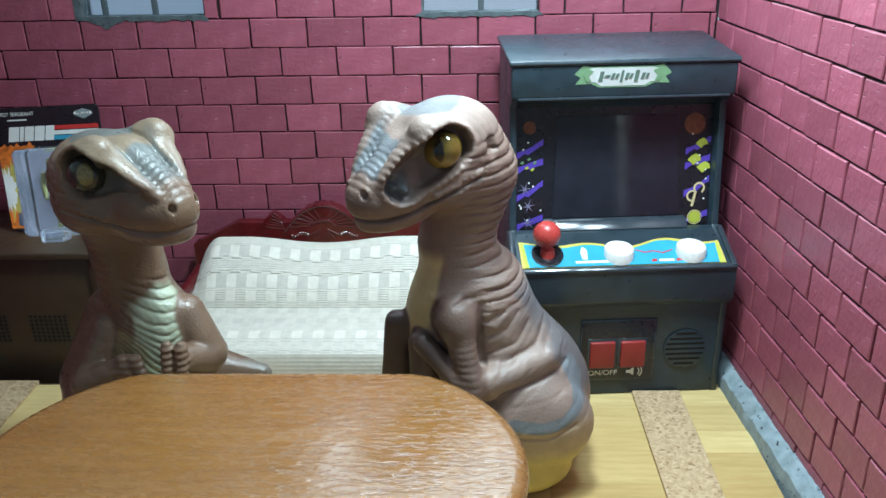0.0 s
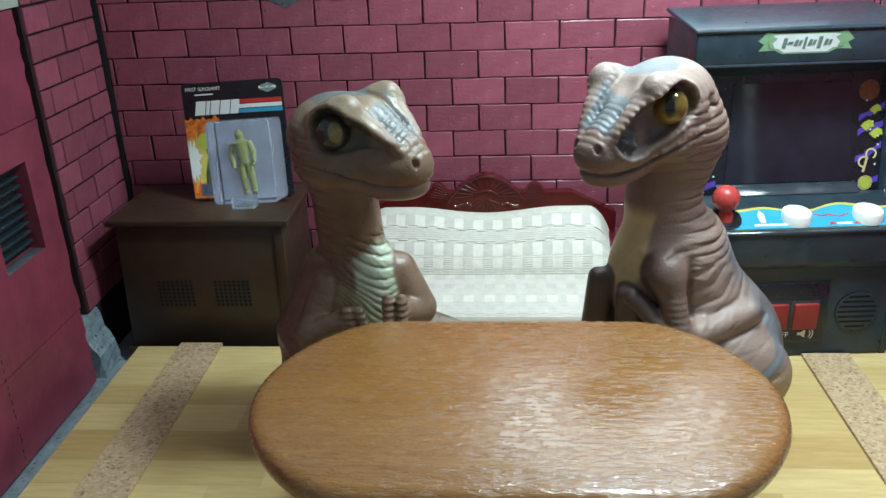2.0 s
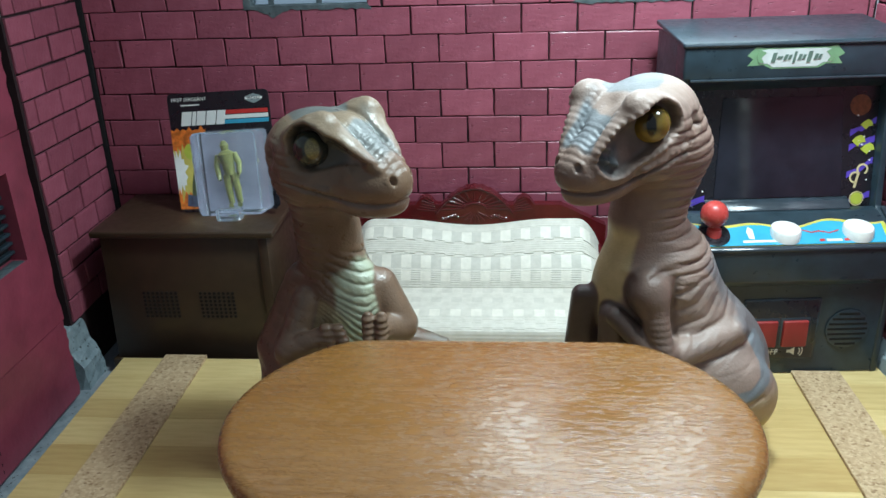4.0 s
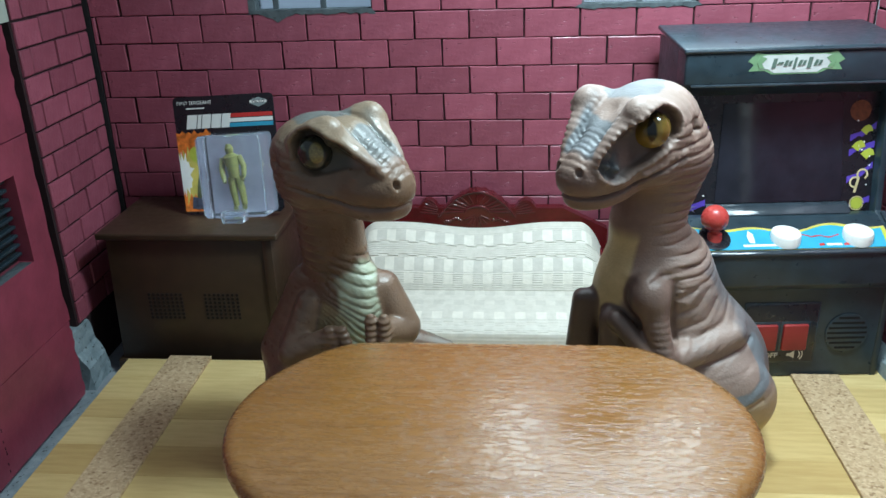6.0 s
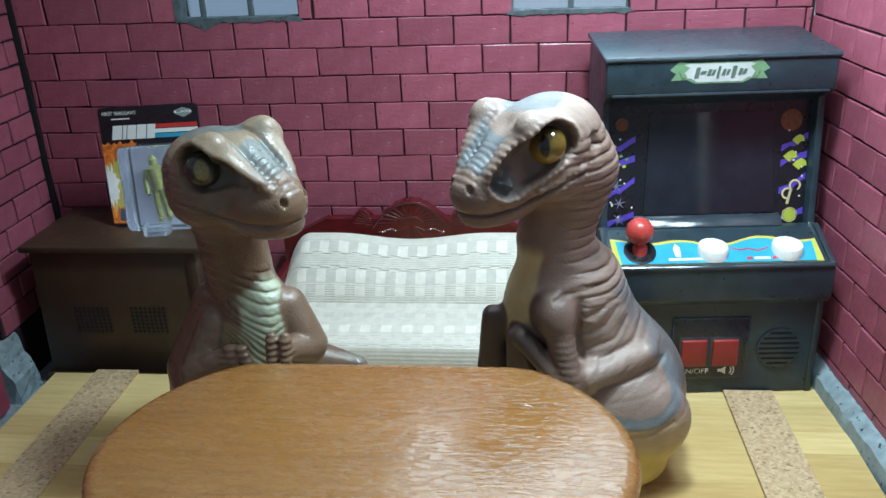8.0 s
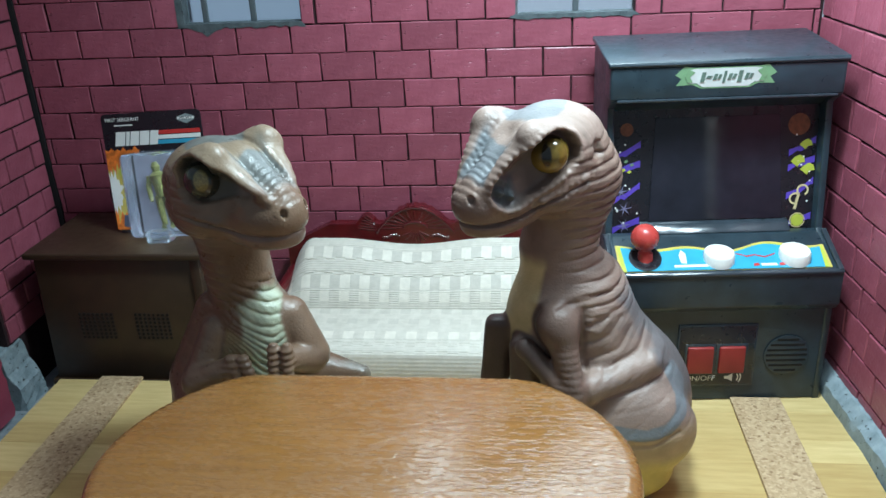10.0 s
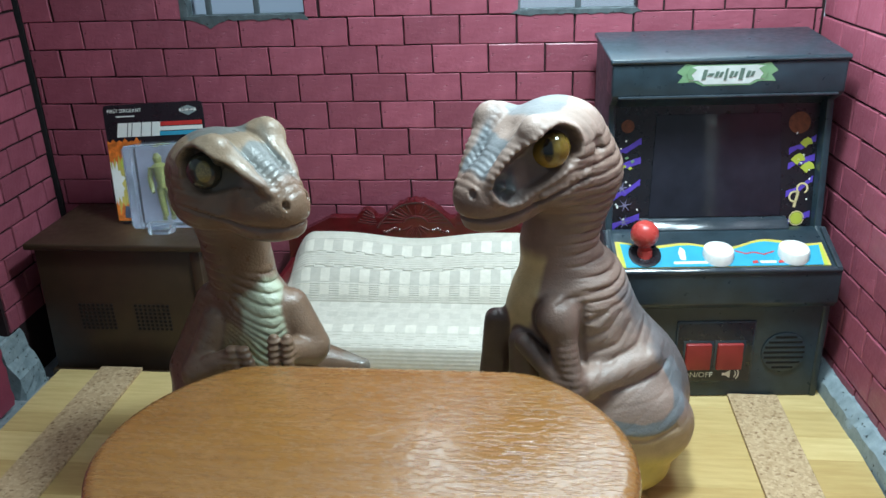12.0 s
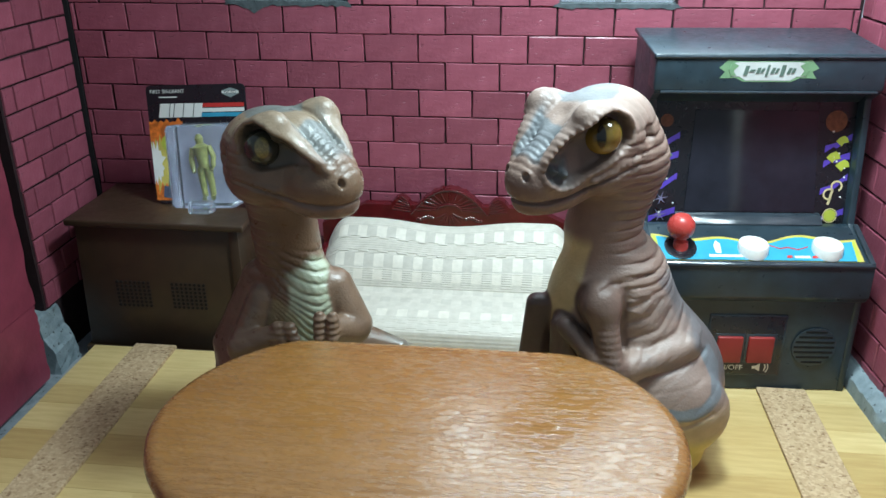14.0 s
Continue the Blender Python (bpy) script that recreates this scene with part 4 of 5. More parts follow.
    lettering("caption", "ON/OFF", 0.36, PRINT_WHITE, a, (4.1, -0.048, 1.06))
    f = -0.048
    part("speaker_sign", prism([(5.16, 1.13), (5.30, 1.13), (5.5, 1.0), (5.5, 1.4), (5.30, 1.27), (5.16, 1.27)], "y", f, -0.03), PRINT_WHITE, a)
    for r in (0.2, 0.32):
        o = [(5.52 + (r + dr) * math.cos(radians(t)), 1.20 + (r + dr) * math.sin(radians(t))) for dr, rng in ((0.05, range(-45, 46, 15)), (0, range(45, -46, -15))) for t in rng]
        part("speaker_sign", prism(o, "y", f, -0.03), PRINT_WHITE, a)
    part("speaker", lathe([(0.95, -0.01), (0.95, 0.015), (0.93, 0.02)], (7.72, 0.0, 2.25), 36, "y"), BLACK_PLASTIC, a)
    slot = simple("slot_black", (0.003, 0.003, 0.003), 0.9)
    for i in range(7):
        z = 2.25 + (i - 3) * 0.25
        hw = math.sqrt(max(0.05, 0.88 ** 2 - (z - 2.25) ** 2))
        part("speaker_slot", box(7.72 - hw, 7.72 + hw, -0.03, 0.0, z - 0.06, z + 0.06, 0.02), slot, a)


build_arcade()


# ---- the two toy raptors: smooth unions of simple forms turned into one skin ----
def smin(a, b, k):
    h = np.clip(0.5 + 0.5 * (b - a) / k, 0, 1)
    return b + (a - b) * h - k * h * (1 - h)


def smax(a, b, k):
    return -smin(-a, -b, k)


def ell(p, c, r):
    q = (p - np.array(c)) / np.array(r)
    n = np.sqrt((q * q).sum(-1)) + 1e-6
    return (n - 1) * min(r)


def cap(p, a, b, ra, rb):
    a, b = np.array(a, float), np.array(b, float)
    ab = b - a
    h = np.clip(((p - a) @ ab) / (ab @ ab), 0, 1)
    return np.sqrt(((p - a - h[..., None] * ab) ** 2).sum(-1)) - (ra + (rb - ra) * h)


def skin(name, field, lo, hi, step, mats, colour=None):
    """Surface nets: turns the zero of field(points) into a mesh of quads."""
    def worked(pts):
        flat = pts.reshape(-1, 3)
        return np.concatenate([field(flat[i:i + 40000]) for i in range(0, len(flat), 40000)]).reshape(pts.shape[:-1])
    axes = [np.arange(l, h, step) for l, h in zip(lo, hi)]
    # a coarse look first: only the points near the skin are worked out in full
    big = [np.arange(l, h + 4 * step, 4 * step) for l, h in zip(lo, hi)]
    rough = worked(np.stack(np.meshgrid(*big, indexing="ij"), -1))
    v = rough[np.ix_(*[(np.arange(len(x)) + 2) // 4 for x in axes])]
    near = np.argwhere(np.abs(v) < 0.36)
    v[tuple(near.T)] = worked(near * step + np.array(lo))
    inside = v < 0
    n = np.array(v.shape) - 1
    corners = [(i, j, k) for i in (0, 1) for j in (0, 1) for k in (0, 1)]
    total_in = sum(inside[tuple(slice(o, o + m) for o, m in zip(c, n))].astype(np.int8) for c in corners)
    live = (total_in > 0) & (total_in < 8)
    cells = np.argwhere(live)
    index = np.full(tuple(n), -1)
    index[live] = np.arange(len(cells))
    total, count = np.zeros((len(cells), 3)), np.zeros(len(cells))
    for a in corners:
        for ax in range(3):
            if a[ax]:
                continue
            b = list(a)
            b[ax] = 1
            va, vb = v[tuple((cells + a).T)], v[tuple((cells + b).T)]
            cross = (va < 0) != (vb < 0)
            pt = np.zeros((len(cells), 3)) + np.array(a, float)
            pt[:, ax] += np.where(cross, va / np.where(cross, va - vb, 1), 0)
            total += pt * cross[:, None]
            count += cross
    verts = (cells + total / count[:, None]) * step + np.array(lo)
    faces = []
    for ax in range(3):
        u, w = [(1, 2), (2, 0), (0, 1)][ax]
        a = [slice(1, m) for m in n]
        b = [slice(1, m) for m in n]
        a[ax], b[ax] = slice(0, n[ax]), slice(1, n[ax] + 1)
        s0, s1 = inside[tuple(a)], inside[tuple(b)]
        for flip, hits in ((False, np.argwhere(s0 & ~s1)), (True, np.argwhere(~s0 & s1))):
            base = hits + 1
            base[:, ax] -= 1
            quad = []
            for du, dw in ((1, 1), (0, 1), (0, 0), (1, 0)):
                c = base.copy()
                c[:, u] -= du
                c[:, w] -= dw
                quad.append(index[tuple(c.T)])
            q = np.stack(quad[::-1] if flip else quad, 1)
            faces.append(q[(q >= 0).all(1)])
    faces = np.concatenate(faces)
    me = bpy.data.meshes.new(name)
    me.from_pydata((verts * CM).tolist(), [], faces.tolist())
    for m in mats:
        me.materials.append(m)
    if colour is not None:
        at = me.color_attributes.new("pigment", "FLOAT_COLOR", "POINT")
        at.data.foreach_set("color", np.concatenate([colour(verts), np.ones((len(verts), 1))], 1).ravel())
    me.shade_smooth()
    me.update()
    return new(name, me)


def raptor_skin(name, rough):
    m, t, b = material(name)
    at = t.nodes.new("ShaderNodeVertexColor")
    at.layer_name = "pigment"
    v = texco(t)
    tone = ramp(t, noise_tex(t, v, 150, 5), (0.3, grey(0.86)), (0.7, grey(1.10)))
    link(t, mix(t, 1.0, at.outputs["Color"], tone, "MULTIPLY"), b.inputs["Base Color"])
    link(t, ramp(t, noise_tex(t, v, 220, 3), (0.3, grey(rough - 0.09)), (0.7, grey(rough + 0.09))), b.inputs["Roughness"])
    scales = t.nodes.new("ShaderNodeTexVoronoi")
    scales.feature = "DISTANCE_TO_EDGE"
    scales.inputs["Scale"].default_value = 620
    link(t, v, scales.inputs["Vector"])
    pebble = ramp(t, scales.outputs["Distance"], (0.0, grey(0.0)), (0.25, grey(1.0)))
    n = bump(t, b, pebble, 0.005, 0.7)
    n = bump(t, b, noise_tex(t, texco(t, scale=(0.5, 0.5, 1.4)), 330, 5, 0.65), 0.011, under=n)
    bump(t, b, noise_tex(t, v, 1100, 3), 0.008, under=n)
    return m


def amber_eye():
    m, t, b = material("amber_toy_eye")
    at = t.nodes.new("ShaderNodeVertexColor")
    at.layer_name = "pigment"
    tone = ramp(t, noise_tex(t, texco(t), 700, 3), (0.3, grey(0.85)), (0.7, grey(1.10)))
    link(t, mix(t, 1.0, at.outputs["Color"], tone, "MULTIPLY"), b.inputs["Base Color"])
    b.inputs["Roughness"].default_value = 0.12
    b.inputs["Coat Weight"].default_value = 0.3
    return m


RAPTOR, RAPTOR_GLOSSY, EYE = raptor_skin("painted_raptor_vinyl", 0.48), raptor_skin("glossy_raptor_vinyl", 0.34), amber_eye()


def step01(x, a, b):
    s = np.clip((x - a) / (b - a), 0, 1)
    return s * s * (3 - 2 * s)


def noise3(p, f, seed):
    """Cheap smooth noise from a few crossed waves."""
    rnd = np.random.RandomState(seed)
    out = np.zeros(p.shape[:-1])
    for _ in range(7):
        d = rnd.normal(size=3)
        out += np.sin((p @ d) * f + rnd.uniform(0, 6.3))
    return out / 7


def to_head(p, origin, yaw, pitch, roll=0):
    m = np.array(Euler((radians(roll), radians(pitch), radians(yaw))).to_matrix())
    return (p - np.array(origin)) @ m


def blend(c, other, w):
    return c + (np.array(other) - c) * np.clip(w, 0, 1)[:, None]


RIM_TALL = ((-1.15, -0.22), (-1.28, 0.19), (-1.12, 0.66), (-0.75, 0.95), (-0.3, 1.10), (0.24, 1.06), (0.66, 0.82), (1.05, 0.56), (1.27, 0.42), (1.48, 0.22),
            (1.66, 0.0), (1.87, -0.22), (2.0, -0.62), (1.9, -1.02), (1.55, -1.27), (1.04, -1.27), (0.52, -1.02), (-0.11, -0.74), (-0.66, -0.5))
RIM_SMALL = ((-1.02, -0.1), (-1.05, 0.48), (-0.72, 0.96), (-0.15, 1.16), (0.4, 1.06), (0.82, 0.74), (1.17, 0.44), (1.52, 0.14), (1.86, -0.18),
             (1.7, -0.42), (1.2, -0.42), (0.72, -0.48), (0.3, -0.62), (-0.2, -0.74), (-0.7, -0.56))
MOUTH_X = (-1.7, -1.5, -0.62, 0.09, 0.43, 1.06, 1.76, 2.3, 2.7)
MOUTH_Z = (-0.98, -1.03, -1.15, -1.31, -1.50, -1.64, -1.66, -1.60, -1.53)


def rim_of_eye(x, z, rim):
    """Distance to the rim of the eye's hollow, length along it, and 1 within it."""
    gap, arc, run = np.full(x.shape, 9.0), np.zeros(x.shape), 0.0
    odd = np.zeros(x.shape, bool)
    for (xa, za), (xb, zb) in zip(rim, rim[1:] + rim[:1]):
        ux, uz = xb - xa, zb - za
        size = math.hypot(ux, uz)
        k = np.clip(((x - xa) * ux + (z - za) * uz) / size ** 2, 0, 1)
        d = np.hypot(x - xa - k * ux, z - za - k * uz)
        near = d < gap
        gap, arc = np.where(near, d, gap), np.where(near, run + k * size, arc)
        odd ^= ((za > z) != (zb > z)) & (x < xa + ux * (z - za) / (uz if uz else 1e-9))
        run += size
    return gap, arc, odd.astype(float)


def grooves(phase, width):
    """Narrow creases, one for each turn of the phase, 1 at the bottom of one."""
    return np.exp(-(np.sin(phase / 2) / width) ** 2)


def raptor(name, label, head, body):
    origin, yaw, pitch, roll = head
    tall = body.tall
    rim = RIM_TALL if tall else RIM_SMALL

    def head_field(q):
        l = np.abs(q[..., 1])
        s = np.stack([q[..., 0], l, q[..., 2]], -1)
        x, z = q[..., 0], q[..., 2]
        d = ell(q, (-1.30, 0, -0.42), (2.02, 1.72, 1.70)) if tall else ell(q, (-1.12, 0, -0.45), (1.86, 1.64, 1.52))
        d = smin(d, cap(q, (-0.4, 0, 0.0), (1.9, 0, -0.92), 1.0, 0.48), 0.3)
        d = smin(d, ell(q, (0.75, 0, -1.15), (1.75, 1.18, 1.02)), 0.5)
        d = smin(d, ell(q, (1.95, 0, -1.12), (0.72, 0.80, 0.80)), 0.35)
        d = smin(d, ell(q, (0.9, 0, -1.88), (1.65, 0.98, 0.50)), 0.2)
        d = smin(d, ell(s, (-0.95, 1.05, -1.25), (1.25, 0.70, 0.85)), 0.35)
        # brow ridge with the bump over each eye
        d = smin(d, cap(s, (-1.05, 1.28, 0.45), (-0.25, 1.24, 0.86), 0.32, 0.36), 0.2)
        d = smin(d, ell(s, (0.26, 1.18, 0.88), (0.60, 0.50, 0.55)), 0.22)
        d = smin(d, cap(s, (0.45, 1.08, 0.70), (1.15, 0.86, 0.18), 0.38, 0.28), 0.15)
        d = smin(d, cap(s, (1.15, 0.86, 0.18), (2.02, 0.56, -0.50), 0.28, 0.20), 0.12)
        # smooth crown and snout between the ridges
        d = smin(d, ell(q, (-0.55, 0, 0.36), (1.45, 1.15, 0.74)), 0.3)
        d = smin(d, cap(q, (0.5, 0, 0.35), (1.75, 0, -0.40), 0.42, 0.36), 0.35)
        d = smax(d, -ell(q, (1.25, 0, 0.92), (0.95, 0.42, 0.40)), 0.3) if tall else smin(d, cap(q, (0.3, 0, 0.55), (1.75, 0, -0.42), 0.50, 0.42), 0.35)
        # the hollow round the eye and cheek, rimmed by a cord that is beaded on the tall one
        gap, arc, within = rim_of_eye(x, z, rim)
        side = step01(l - 1.3 + 0.27 * np.clip(x, 0, 2), -0.36, -0.08)
        d = smax(d, -ell(s, (-0.34, 1.98, 0.17), (0.90, 0.88, 0.90)), 0.10)
        d = d + (0.22 if tall else 0.17) * step01(gap, 0.02, 0.26) * within * side
        if tall:
            d = smax(d, -ell(s, (1.38, 1.26, -0.66), (0.50, 0.36, 0.40)), 0.12)
            bead = 0.75 + np.where((z > -0.5) & (x > 0.1), 0.30, 0.16) * np.sin(arc * 2 * math.pi / 0.235)
            d = d - 0.115 * np.exp(-(gap / 0.11) ** 2) * np.where(x > -0.7, bead, 0.5) * step01(l, 0.5, 0.75)
            # folded flesh in the pit
            knot = 0.22 * np.abs(np.sin(6.5 * x + 4.0 * z)) ** 0.7 + 0.09 * np.sin(8 * x - 13 * z)
            d = d - knot * np.exp(-((x - 1.42) / 0.36) ** 4 - ((z + 0.62) / 0.42) ** 4) * step01(l, 0.3, 0.5)
        else:
            d = d - 0.10 * np.exp(-(gap / 0.13) ** 2) * step01(z, -0.35, 0.0) * step01(l, 0.5, 0.75)
            # lids round the eye
            ring = np.hypot((x + 0.18) / 0.92, z - 0.16)
            d = d - 0.09 * np.exp(-((ring - 0.62) / 0.10) ** 2) * side
            d = d - 0.05 * np.exp(-((x - 1.2) / 0.16) ** 2 - ((z + 0.62) / 0.13) ** 2) * side - 0.04 * np.exp(-((x - 0.85) / 0.13) ** 2 - ((z + 0.38) / 0.12) ** 2) * side
        # wrinkles behind and below the eye
        w = noise3(q, 1.6, 41)
        round_eye = np.hypot(x + 0.3, (z - 0.1) * 1.1)
        behind = step01(-x - 0.35 * z, 0.2, 0.9) * step01(round_eye, 1.05, 1.25) * step01(-round_eye, -2.3, -1.7)
        d = d + 0.035 * grooves(round_eye * 21 + 5 * w, 0.42) * behind * side * (1.0 if tall else 0.25)
        d = smin(d, cap(s, (0.35, 1.36, -1.22), (-1.25, 1.62, -0.92), 0.10, 0.15), 0.12)
        # nostril
        nose = -0.64 if tall else -0.82
        d = smin(d, ell(s, (2.22, 0.46, nose - 0.02), (0.30, 0.24, 0.24)), 0.12)
        d = smax(d, -ell(s, (2.46, 0.50, nose), (0.17, 0.11, 0.15)), 0.05)
        # mouth line rises to the cheek, with small lip folds over it
        line = np.interp(x, MOUTH_X, MOUTH_Z)
        d = d + (0.11 if tall else 0.07) * np.exp(-((z - line) / 0.055) ** 2) * step01(x, -1.75, -1.2)
        lip = np.exp(-((z - line - 0.16) / 0.09) ** 2) + np.exp(-((z - line + 0.15) / 0.09) ** 2)
        d = d - (0.022 + (0.016 * np.sin(x * 27) if tall else 0)) * lip * step01(x, -1.6, -1.2) * step01(-x, -1.6, -0.6)
        # ear pit
        d = smax(d, -ell(s, (-2.0, 1.60, -0.30), (0.22, 0.26, 0.40)), 0.15)
        # cross creases on the snout
        snout = step01(x, 0.9, 1.3) * step01(z, -0.9, -0.6) * step01(-l, -0.78, -0.6)
        return d + (0.045 if tall else 0.035) * grooves(x * 33 + 3 * l + 1.0 * w, 0.40) * snout

    def field(p):
        q = to_head(p, origin, yaw, pitch, roll)
        d = body(p)
        close = p[..., 2] > 9.6
        d[close] = smin(head_field(q[close]), d[close], 0.45)
        w = noise3(p, 0.9, 3)
        # thin creases ring the neck and the back of the head
        long = grooves(p[..., 2] * 17 + 5.0 * w + 2.2 * q[..., 0] + 1.5 * noise3(p, 2.1, 6), 0.36)
        short = grooves(p[..., 2] * 31 + 8.0 * noise3(p, 1.4, 8) - 2.0 * q[..., 1], 0.5)
        neck = step01(p[..., 2], 7.0, 7.8) * step01(-q[..., 0], 0.1 if tall else 0.2, 1.3) * step01(-q[..., 2], -0.6, 0.6)
        d = d + (0.110 * long * (0.70 + 0.5 * w) + 0.022 * short) * neck * body.rings - 0.010 * noise3(p, 3.0, 5)
        low = p[..., 2] < 9.6
        d[low] -= body.relief(p[low])
        return d

    def colour(p):
        q = to_head(p, origin, yaw, pitch, roll)
        x, z, l = q[:, 0], q[:, 2], np.abs(q[:, 1])
        n = noise3(p, 2.2, 9)
        fine = noise3(p, 6.5, 10)
        slate = np.array((0.155, 0.170, 0.180)) if tall else np.array((0.120, 0.135, 0.130))
        c = np.array((0.215, 0.143, 0.111)) + 0.02 * n[:, None]
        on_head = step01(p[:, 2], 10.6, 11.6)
        # light from above put into the colour: crown paler than the rest
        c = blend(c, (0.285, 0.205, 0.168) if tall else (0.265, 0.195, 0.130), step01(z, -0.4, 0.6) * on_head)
        # slate patches with crisp, uneven edges on crown, snout and brows
        crown = 1.0 - np.hypot((x + 1.05) / 1.15, (q[:, 1] * (1 if tall else -1) + 0.25) / 1.0) + 0.25 * n + 0.12 * fine
        c = blend(c, slate * (0.9 if tall else 1.0), step01(crown, 0.0, 0.10) * step01(z, 0.35, 0.6) * 0.85)
        snout = step01(x + 0.25 * n + 0.1 * fine, 0.70, 0.85) * step01(-x, -2.15, -1.95) * step01(z, -0.9, -0.6) * step01(-l + 0.1 * fine, -0.72, -0.60)
        c = blend(c, slate, snout * 0.9)
        streak = np.exp(-((l - 0.78 + 0.12 * x) / 0.16) ** 2) * step01(x, -0.1, 0.3) * step01(-x, -1.6, -1.2) * step01(z, -0.1, 0.3)
        c = blend(c, slate, streak * np.clip(0.45 + 1.6 * n, 0, 1))
        gap, _, within = rim_of_eye(x, z, rim)
        socket = within * step01(gap, 0.03, 0.14) * step01(l, 0.6, 0.8)
        if tall:
            c = blend(c, (0.125, 0.084, 0.068), socket)
            pit = np.exp(-((x - 1.42) / 0.44) ** 4 - ((z + 0.60) / 0.46) ** 4)
            c = blend(c, (0.120, 0.132, 0.138), socket * pit)
            c = blend(c, (0.20, 0.135, 0.11), socket * step01(-np.abs(x - 0.75), -0.28, -0.12) * step01(-np.abs(z + 0.45), -0.5, -0.3) * 0.6)
            muzzle = step01(x, 1.75, 2.2) * step01(-z, 0.55, 0.85) * step01(z, -1.55, -1.35)
            c = blend(c, (0.150, 0.095, 0.078), muzzle * 0.75)
            # brown skin low on the head, with shade underneath put into its colour
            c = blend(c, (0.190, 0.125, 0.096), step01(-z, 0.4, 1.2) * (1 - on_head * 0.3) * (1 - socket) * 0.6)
        else:
            c = blend(c, (0.090, 0.072, 0.052), socket * step01(-np.hypot(x + 0.1, z - 0.2), -1.3, -0.9))
            c = blend(c, (0.060, 0.058, 0.046), socket * np.exp(-((x - 0.45) / 0.35) ** 2 - ((z - 0.25) / 0.6) ** 2) * 0.9)
            # brown cheek, darkened in the colour for its shaded lower side
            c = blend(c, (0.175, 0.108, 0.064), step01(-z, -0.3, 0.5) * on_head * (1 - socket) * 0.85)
        return np.clip(body.pigment(p, c, n[:, None]), 0.008, 0.9)

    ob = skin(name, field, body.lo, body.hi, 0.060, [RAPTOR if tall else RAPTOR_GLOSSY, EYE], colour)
    # the eyes are moulded into the same skin
    bm = bmesh.new()
    bm.from_mesh(ob.data)
    dye = bm.verts.layers.float_color["pigment"]
    turn = Matrix.Scale(CM, 4) @ Matrix.Translation(origin) @ Euler((radians(roll), radians(pitch), radians(yaw))).to_matrix().to_4x4()
    for s in (1, -1):
        gaze = Vector((0.69, s * 0.68, 0.24) if tall else (0.66, s * 0.70, 0.20)).normalized()
        ball = bmesh.ops.create_uvsphere(bm, u_segments=128, v_segments=80, radius=0.63 if tall else 0.62)["verts"]
        faces = {f for v in ball for f in v.link_faces}
        side = gaze.cross(Vector((0, 0, 1))).normalized()
        rnd = random.Random(12)
        for f in faces:
            f.smooth = True
            f.material_index = 1
        for v in ball:
            c = v.co.normalized()
            h, up = c.dot(side), c.z - gaze.z
            front = c.dot(gaze) > 0
            if tall:
                slit = math.hypot(h / 0.27, up / 0.60) if front else 3
                k = min(1, max(0, (slit - 0.80) / 0.30))
                # shade of the brow put into the iris colour: dark above, lighter below
                brow_shade = 0.75 - 0.75 * up
                v[dye] = (0.010 + 0.17 * k * brow_shade, 0.008 + 0.105 * k * brow_shade, 0.006 + 0.010 * k * brow_shade, 1)
            else:
                out = math.hypot(h / 0.40, up / 0.55) if front else 3
                k = min(1, max(0, (1.05 - out) / 0.18)) * (0.55 + 0.6 * rnd.random())
                v[dye] = (0.035 + 0.24 * k, 0.036 + 0.185 * k, 0.026 + 0.055 * k, 1)
        bmesh.ops.transform(bm, matrix=turn @ Matrix.Translation((-0.33, s * (1.10 if tall else 1.15), 0.10)), verts=ball)
    bm.to_mesh(ob.data)
    bm.free()
    return tagged(ob, label, "toy dinosaur", "toy raptors at the table")


class Body:
    """The seated trunk, neck, arms and legs of one raptor, with its paint."""

    def __init__(self, forms, lo, hi, pigment, relief, tall, rings):
        self.forms, self.lo, self.hi, self.pigment, self.relief, self.tall, self.rings = forms, lo, hi, pigment, relief, tall, rings

    def __call__(self, p):
        d = None
        for k, f in self.forms:
            e = f(p)
            d = e if d is None else smin(d, e, k)
        return smax(d, -p[..., 2] + 0.02, 0.05)


# arms are kept apart, so that they can be painted darker than the trunk
def arms_tall(p):
    d = ell(p, (2.68, 29.0, 7.2), (0.80, 0.78, 0.86))
    d = smin(d, cap(p, (2.78, 28.8, 6.9), (3.2, 28.2, 4.9), 0.56, 0.44), 0.25)
    d = smin(d, cap(p, (3.2, 28.15, 4.7), (1.50, 29.0, 6.25), 0.46, 0.34), 0.15)
    d = smin(d, cap(p, (1.6, 29.35, 3.6), (1.35, 29.4, 6.1), 0.62, 0.42), 0.12)
    # the far hand is a flat paddle held upright
    lean = p[..., 2:] - 5.2
    q = np.abs(p - np.array((0.42, 30.45, 5.2)) - lean * np.array((0.11, 0.0, 0.0)) + 0.04 * noise3(p, 2.0, 12)[..., None]) - np.array((0.22, 0.12, 1.25))
    paddle = np.linalg.norm(np.maximum(q, 0), axis=-1) + np.minimum(q.max(-1), 0) - 0.30
    d = smin(d, paddle, 0.1)
    return smin(d, cap(p, (0.7, 30.6, 4.6), (2.4, 31.0, 5.2), 0.5, 0.6), 0.2)


